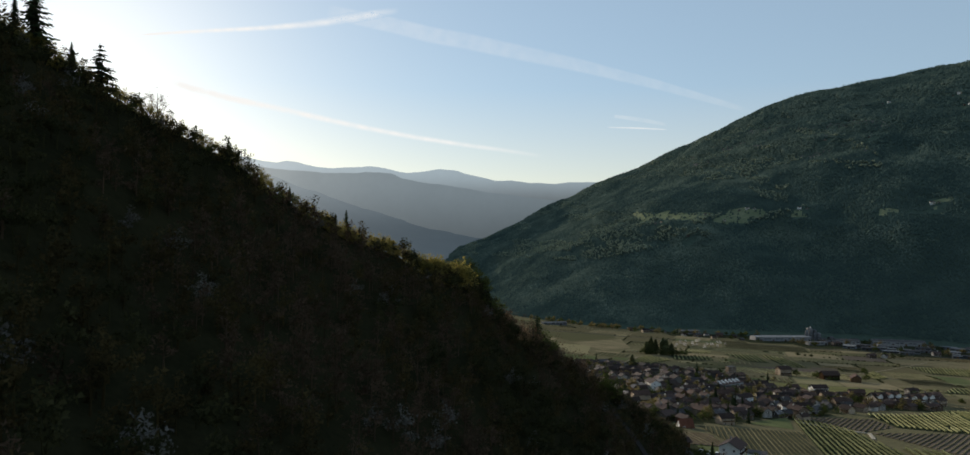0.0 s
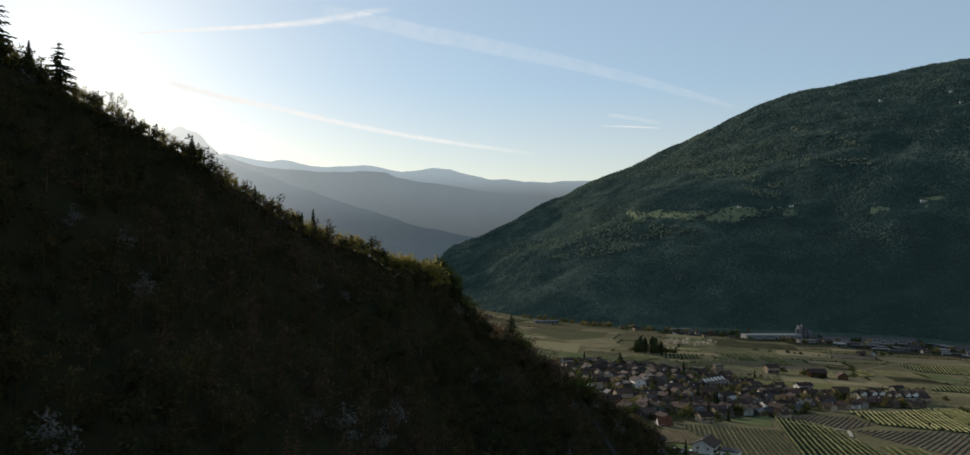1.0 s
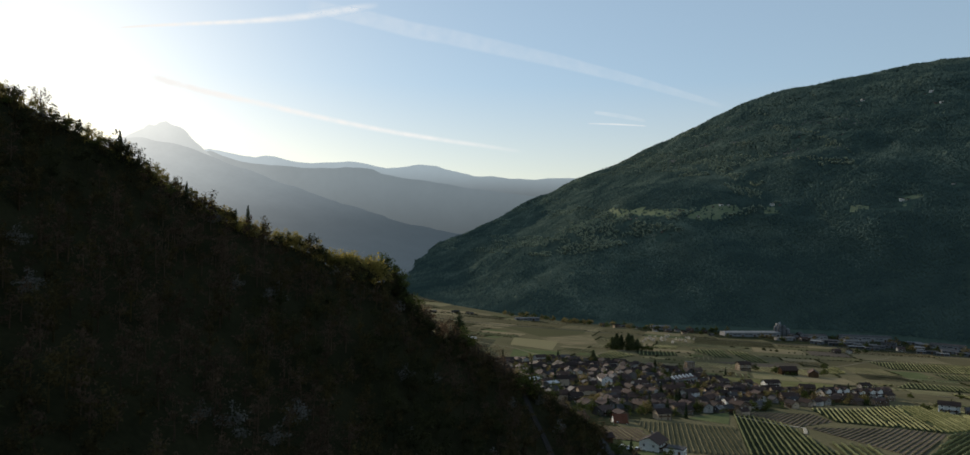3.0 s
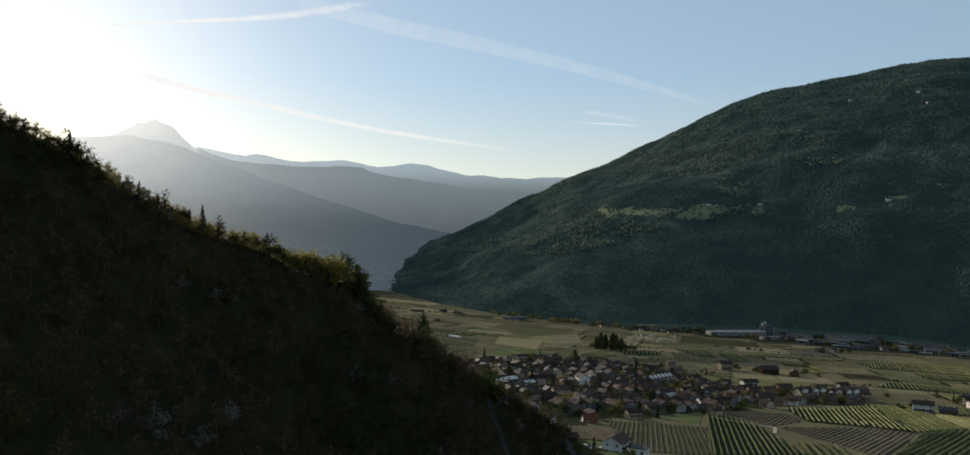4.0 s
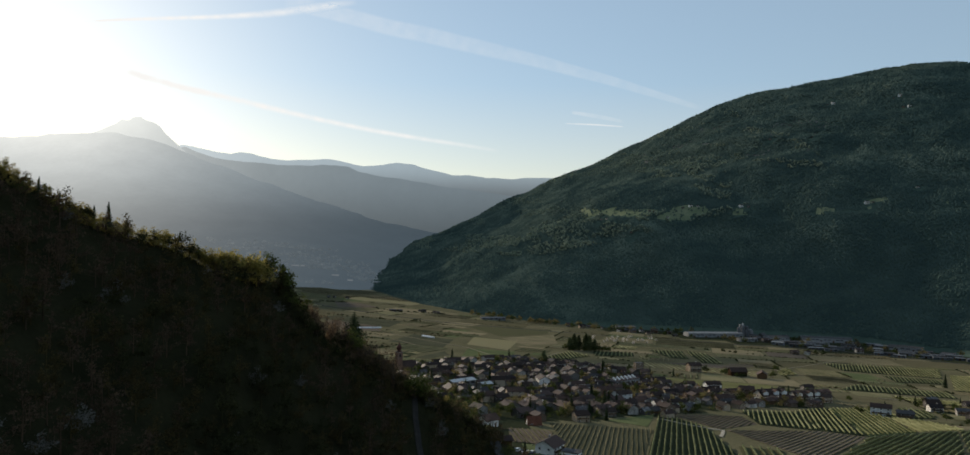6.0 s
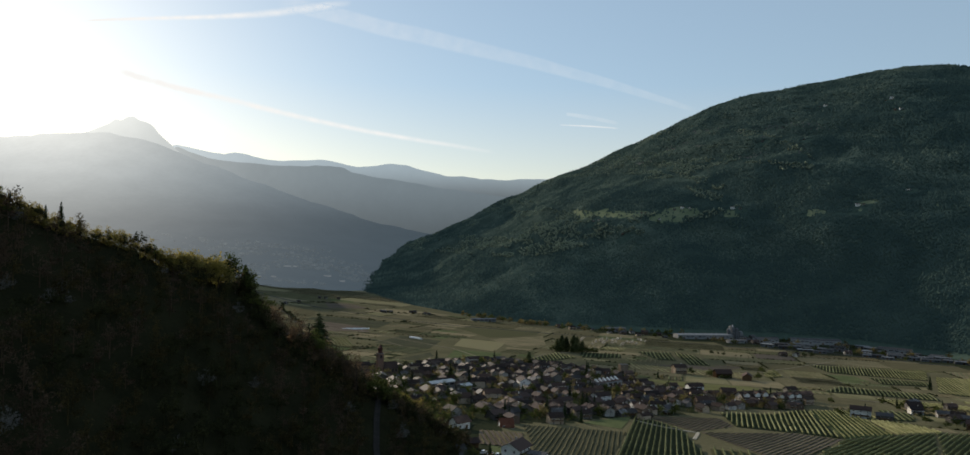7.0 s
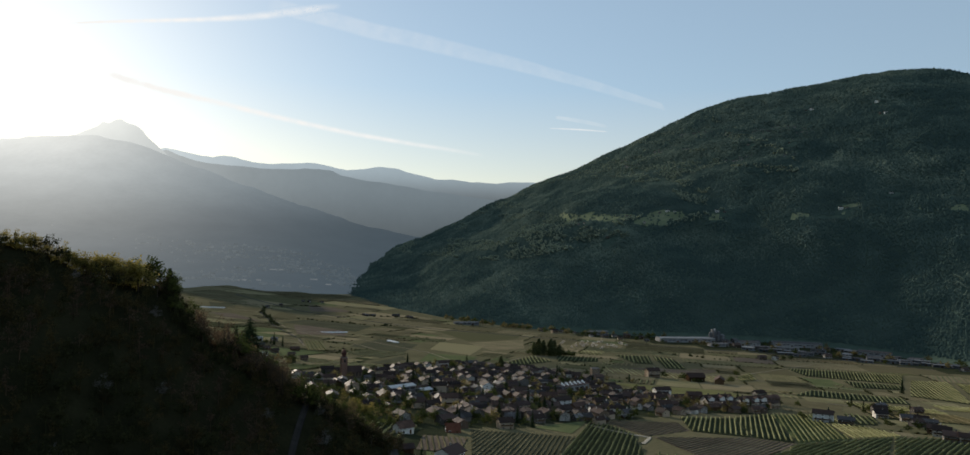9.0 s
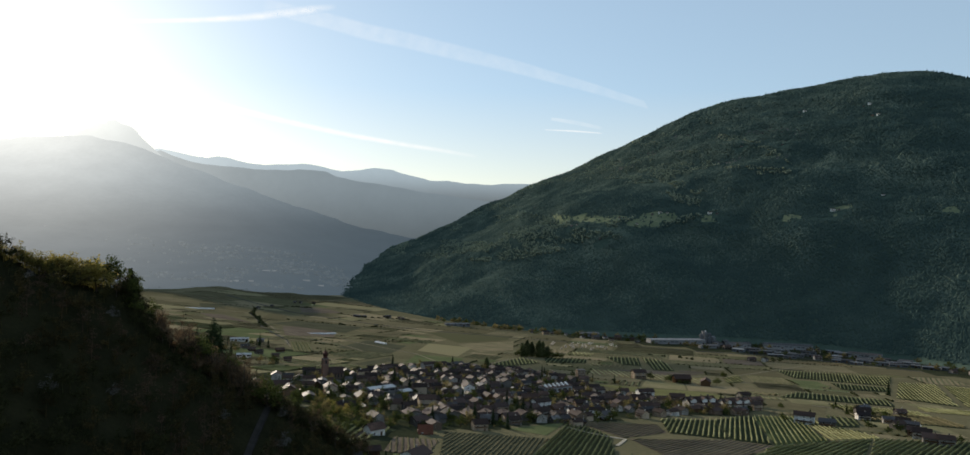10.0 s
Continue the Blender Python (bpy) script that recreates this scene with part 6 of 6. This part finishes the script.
# ---------------------------------------------------------------- works at the foot of the mountain
hall(650, 1712, 6, 128, 30, 9, "long pale factory hall at the foot of the mountain", roofm=M_CONCRETE, name="factory_hall", bays=14, rise=2)
hall(880, 1655, -14, 100, 30, 9, "long pale factory hall at the foot of the mountain", roofm=M_ROOF_GREY, name="factory_hall", bays=12, rise=2)
hall(775, 1668, -6, 50, 24, 8, "grey factory hall with a shallow roof", roofm=M_ROOF_GREY, name="factory_hall", bays=6, rise=2)
hall(985, 1530, -40, 60, 24, 8, "grey factory hall with a shallow roof", roofm=M_ROOF_GREY, name="factory_hall", bays=6, rise=2)
hall(470, 1800, 10, 44, 18, 9, "white factory building with a shallow roof", roofm=M_CONCRETE, name="factory_hall", bays=5, rise=1.5)
hall(830, 1590, -20, 46, 20, 7, "white storage hall with a shallow roof", roofm=M_CONCRETE, name="factory_hall", bays=5, rise=1.5)
hall(160, 1880, 15, 60, 18, 6, "low white hall on the plain", roofm=M_CONCRETE, name="factory_hall", bays=6, rise=1.5)
hall(700, 1640, 10, 40, 18, 6, "grey storage hall with a shallow roof", roofm=M_ROOF_GREY, name="factory_hall", bays=5, rise=1.5)
# Blue-grey sheeting, darker than the pale concrete.
M_SHEET = surface("dull_grey_sheeting", (0.06, 0.066, 0.072), (0.15, 0.155, 0.16), 0.15, 1.5, per="object", spec=0.1)
r = random.Random(57)
for i in range(110):
    x = r.uniform(740, 1040)
    y = r.uniform(np.interp(x, [740, 900, 1040], [1560, 1390, 1330]), np.interp(x, [740, 930, 1040], [1640, 1640, 1450]))
    wide = r.uniform(14, 34)
    if free(x, y, wide * 0.5):
        hall(x, y, -30 + r.uniform(-14, 14), wide, r.uniform(9, 15), r.uniform(3.5, 6.5), "low grey workshop hall in the works yard", roofm=r.choice([M_CONCRETE, M_ROOF_GREY, M_SHEET, M_SHEET]), wallm=M_SHEET, name="workshop", bays=3, rise=r.uniform(0.6, 1.8))
works = empty("silo_plant")
for i, (x, y, rad, h) in enumerate(((-12, 0, 4, 20), (-3, 0, 4, 24), (6, 0, 4, 22), (15, 2, 5, 15), (1, -9, 3, 14))):
    bm = bmesh.new()
    lathe(bm, [(rad, -2), (rad, h), (rad * 0.6, h + 2), (0.3, h + 2.6)], 14)
    part("silo", bm, M_CONCRETE, works).matrix_basis = pose(x, y, 0)
bm = bmesh.new()
box(bm, -8, 2, 4.2, 12, -2, 27)
box(bm, 2, 24, 7.5, 16, -2, 12)
part("elevator", bm, M_CONCRETE, works)
bm = bmesh.new()
box(bm, -3, -1, 3, 4.2, 20, 30)
part("chute", bm, M_METAL_ROOF, works)
works.matrix_basis = pose(722, 1716, float(land(722, 1716)))
tagged(works, "concrete silo plant at the foot of the mountain", "silo")
r = random.Random(33)
for i in range(110):
    x = r.uniform(330, 1040)
    y = float(np.interp(x, FOOT_X, FOOT_Y)) - r.uniform(20, np.interp(x, [330, 600, 900], [90, 130, 260]))
    if free(x, y, 14):
        filled.append((x, y, 14))
        settle_house(r.choice([7, 4, 9, 4, 9, 10]), x, y, r.uniform(-30, 30), r.uniform(0.7, 1.25))
for i in range(220):
    x = r.uniform(100, 1050)
    y = float(np.interp(x, FOOT_X, FOOT_Y)) - r.uniform(5, np.interp(x, [330, 600, 900], [70, 130, 270]))
    if free(x, y, 4):
        village_tree(r.choice(["green", "garden"]), r.randrange(2), x, y, r.uniform(1.0, 1.7))
for x, y in ((-92, 1921), (-84, 1912), (-70, 1924), (-24, 1976), (-14, 1968), (14, 1962), (24, 1950), (-295, 2198), (-280, 2206), (-245, 2217), (-317, 2013), (-325, 1901)):
    settle_house(r.choice([1, 4, 7]), x, y, r.uniform(-30, 30), r.uniform(0.6, 0.9))


# ---------------------------------------------------------------- farms on the mountain, the far town, the sky's trails
flat_sheet = sheet.reshape(-1, 3)


def on_mountain(x, y):
    return float(flat_sheet[np.argmin((flat_sheet[:, 0] - x) ** 2 + (flat_sheet[:, 1] - y) ** 2), 2])


for x, y, k, s in FARMS:
    ob = settle_house(k, x, y, r.uniform(-40, 40), s * 0.45)
    ob.location.z = on_mountain(x, y) + 0.3

# Town walls and roofs glow: their haze is painted into the emission.
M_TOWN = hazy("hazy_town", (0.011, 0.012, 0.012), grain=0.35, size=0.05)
TV, TF, tn = [], [], 0
cube = np.array([(-1, -1, -1), (1, -1, -1), (1, 1, -1), (-1, 1, -1), (-1, -1, 1), (1, -1, 1), (1, 1, 1), (-1, 1, 1), (-1, 0, 1.7), (1, 0, 1.7)], float)
cube_f = np.array([(0, 1, 5), (0, 5, 4), (1, 2, 6), (1, 6, 5), (2, 3, 7), (2, 7, 6), (3, 0, 4), (3, 4, 7), (4, 5, 9), (4, 9, 8), (6, 7, 8), (6, 8, 9), (4, 8, 7), (5, 6, 9)])
for i in range(900):
    y = r.uniform(2640, 3700)
    x = r.gauss(-0.16, 0.1) * y
    if value_noise(x, y, 160, 5) < -0.1:
        continue
    big = r.random() < 0.06
    size = np.array((r.uniform(3, 5.5), r.uniform(3, 5), r.uniform(2, 3.5))) * ((4.5, 1.6, 1.2) if big else 1.0)
    a = r.uniform(-0.5, 0.5)
    v = cube * size
    v = np.c_[v[:, 0] * math.cos(a) - v[:, 1] * math.sin(a), v[:, 0] * math.sin(a) + v[:, 1] * math.cos(a), v[:, 2]]
    TV.append(v + (x, y, float(far_height(MASSIF, x, y, 4720, 2480, 21, 7)) + size[2] * 0.8))
    TF.append(cube_f + tn)
    tn += len(cube)
# White roofs are the same painted haze with more emission.
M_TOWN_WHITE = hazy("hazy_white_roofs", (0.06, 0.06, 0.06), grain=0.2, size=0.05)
for k, (x, y, long_, turn) in enumerate(((-565, 3060, 26, 0.1), (-505, 3190, 12, 0.3), (-470, 3120, 9, -0.2), (-400, 2950, 14, 0.2), (-330, 2860, 10, 0.1), (-300, 2980, 8, -0.3), (-620, 2700, 9, 0.4), (-600, 2720, 7, -0.2), (-560, 2760, 8, 0.1), (-450, 3300, 12, 0.2))):
    bm = bmesh.new()
    box(bm, -long_, long_, -4, 4, -3, 2)
    box(bm, -long_ - 0.6, long_ + 0.6, -4.6, 4.6, 2.003, 2.6)
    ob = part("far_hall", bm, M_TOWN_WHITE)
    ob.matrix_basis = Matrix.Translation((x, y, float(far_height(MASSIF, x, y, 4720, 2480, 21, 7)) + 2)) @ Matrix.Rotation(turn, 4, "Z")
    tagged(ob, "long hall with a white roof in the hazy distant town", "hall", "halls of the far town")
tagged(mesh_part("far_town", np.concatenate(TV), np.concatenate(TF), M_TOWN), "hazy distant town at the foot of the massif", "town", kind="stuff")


def trail(name, pts, widths, mat, label):
    """A vapour trail high over the far range, as a ribbon across the sky at y = 4930."""
    p, w = smooth_rows(np.array(pts, float), 60), smooth_rows(np.array(widths, float)[:, None], 60)[:, 0]
    d = np.gradient(p, axis=0)
    d /= np.linalg.norm(d, axis=1, keepdims=True)
    nrm = np.c_[-d[:, 1], d[:, 0]]
    rows = [np.c_[p[:, 0] + nrm[:, 0] * w * k, np.full(60, 4930.0), p[:, 1] + nrm[:, 1] * w * k] for k in np.linspace(-1, 1, 7)]
    V = np.stack(rows, 1).reshape(-1, 3)
    me = tri_mesh(name, V, grid_faces(60, 7), [mat], smooth=True)
    uv = me.uv_layers.new(name="along")
    idx = np.empty(len(me.loops), np.int32)
    me.loops.foreach_get("vertex_index", idx)
    uv.data.foreach_set("uv", np.c_[(idx // 7) / 59, (idx % 7) / 6].astype(np.float32).ravel())
    return tagged(new(name, me), label, "vapour trail", kind="structure")


def vapour(name, density, start, end, flat=0.0):
    """Thin cloud: see-through, brightest along its middle, fading at both ends."""
    m = bpy.data.materials.new(name)
    m.use_nodes = True
    n, l = m.node_tree.nodes, m.node_tree.links
    n.remove(n["Principled BSDF"])
    uvn, sep, tex, geo = n.new("ShaderNodeUVMap"), n.new("ShaderNodeSeparateXYZ"), n.new("ShaderNodeTexNoise"), n.new("ShaderNodeNewGeometry")
    l.new(uvn.outputs[0], sep.inputs[0])
    along, across = n.new("ShaderNodeValToRGB"), n.new("ShaderNodeValToRGB")
    e = along.color_ramp.elements
    e[0].color, e[1].color = (start, start, start, 1), (end, end, end, 1)
    for pos in (0.06, 0.9):
        v = start + (end - start) * pos
        e.new(pos).color = (v, v, v, 1)
    e[0].color = e[-1].color = (0, 0, 0, 1)
    a = across.color_ramp.elements
    a[0].color, a[1].color = (0, 0, 0, 1), (0, 0, 0, 1)
    for pos in (0.5 - flat, 0.5 + flat) if flat else (0.5,):
        a.new(pos).color = (1, 1, 1, 1)
    across.color_ramp.interpolation = "EASE"
    l.new(sep.outputs["X"], along.inputs[0])
    l.new(sep.outputs["Y"], across.inputs[0])
    tex.inputs["Scale"].default_value, tex.inputs["Detail"].default_value = 0.012, 5
    l.new(geo.outputs["Position"], tex.inputs["Vector"])
    m1, m2, m3 = (n.new("ShaderNodeMath") for _ in range(3))
    for q in (m1, m2, m3):
        q.operation = "MULTIPLY"
    l.new(along.outputs[0], m1.inputs[0])
    l.new(across.outputs[0], m1.inputs[1])
    l.new(m1.outputs[0], m2.inputs[0])
    l.new(tex.outputs["Fac"], m2.inputs[1])
    l.new(m2.outputs[0], m3.inputs[0])
    m3.inputs[1].default_value = density * 2
    em, tr, mix = n.new("ShaderNodeEmission"), n.new("ShaderNodeBsdfTransparent"), n.new("ShaderNodeMixShader")
    em.inputs["Color"].default_value, em.inputs["Strength"].default_value = (1.0, 0.98, 0.95, 1), 0.95
    l.new(m3.outputs[0], mix.inputs[0])
    l.new(tr.outputs[0], mix.inputs[1])
    l.new(em.outputs[0], mix.inputs[2])
    l.new(mix.outputs[0], n["Material Output"].inputs["Surface"])
    return m


M_TRAIL_SOFT, M_TRAIL_FAINT = vapour("vapour_soft", 1.2, 1.0, 0.3), vapour("vapour_faint", 0.55, 0.9, 0.9)
M_TRAIL, M_TRAIL_WIDE = vapour("vapour_sharp", 1.15, 1.0, 0.3), vapour("vapour_wide", 0.17, 1.0, 0.5, 0.3)
trail("vapour_trail", [(-2348, 1449), (-2153, 1465), (-1958, 1478), (-1762, 1490), (-1565, 1501), (-1369, 1517), (-1172, 1538), (-975, 1568), (-797, 1601), (-619, 1630)], [8, 15, 19, 21, 23, 28, 34, 38, 36, 28], M_TRAIL, "sharp white vapour trail across the evening sky")
trail("vapour_trail", [(-1095, 1620), (-896, 1578), (-656, 1529), (-416, 1471), (-176, 1430), (64, 1380), (306, 1331), (547, 1281), (790, 1223), (1033, 1165), (1276, 1099), (1520, 1032), (1643, 995)], [52, 56, 60, 62, 62, 60, 56, 50, 44, 38, 30, 22, 14], M_TRAIL_WIDE, "broad faded vapour trail across the evening sky")
trail("vapour_trail", [(-2145, 1161), (-1947, 1103), (-1750, 1052), (-1552, 1010), (-1355, 971), (-1157, 928), (-958, 886), (-759, 847), (-560, 812), (-361, 781), (-162, 754), (78, 723), (319, 689)], [40, 38, 34, 31, 29, 28, 26, 25, 24, 23, 22, 20, 18], M_TRAIL_SOFT, "soft vapour trail sinking towards the horizon")
trail("vapour_trail", [(736, 880), (937, 877), (1119, 869)], [5, 8, 5], M_TRAIL_FAINT, "short thin vapour streak")
trail("vapour_trail", [(775, 953), (936, 933), (1118, 901)], [12, 16, 12], M_TRAIL_WIDE, "short soft vapour streak")
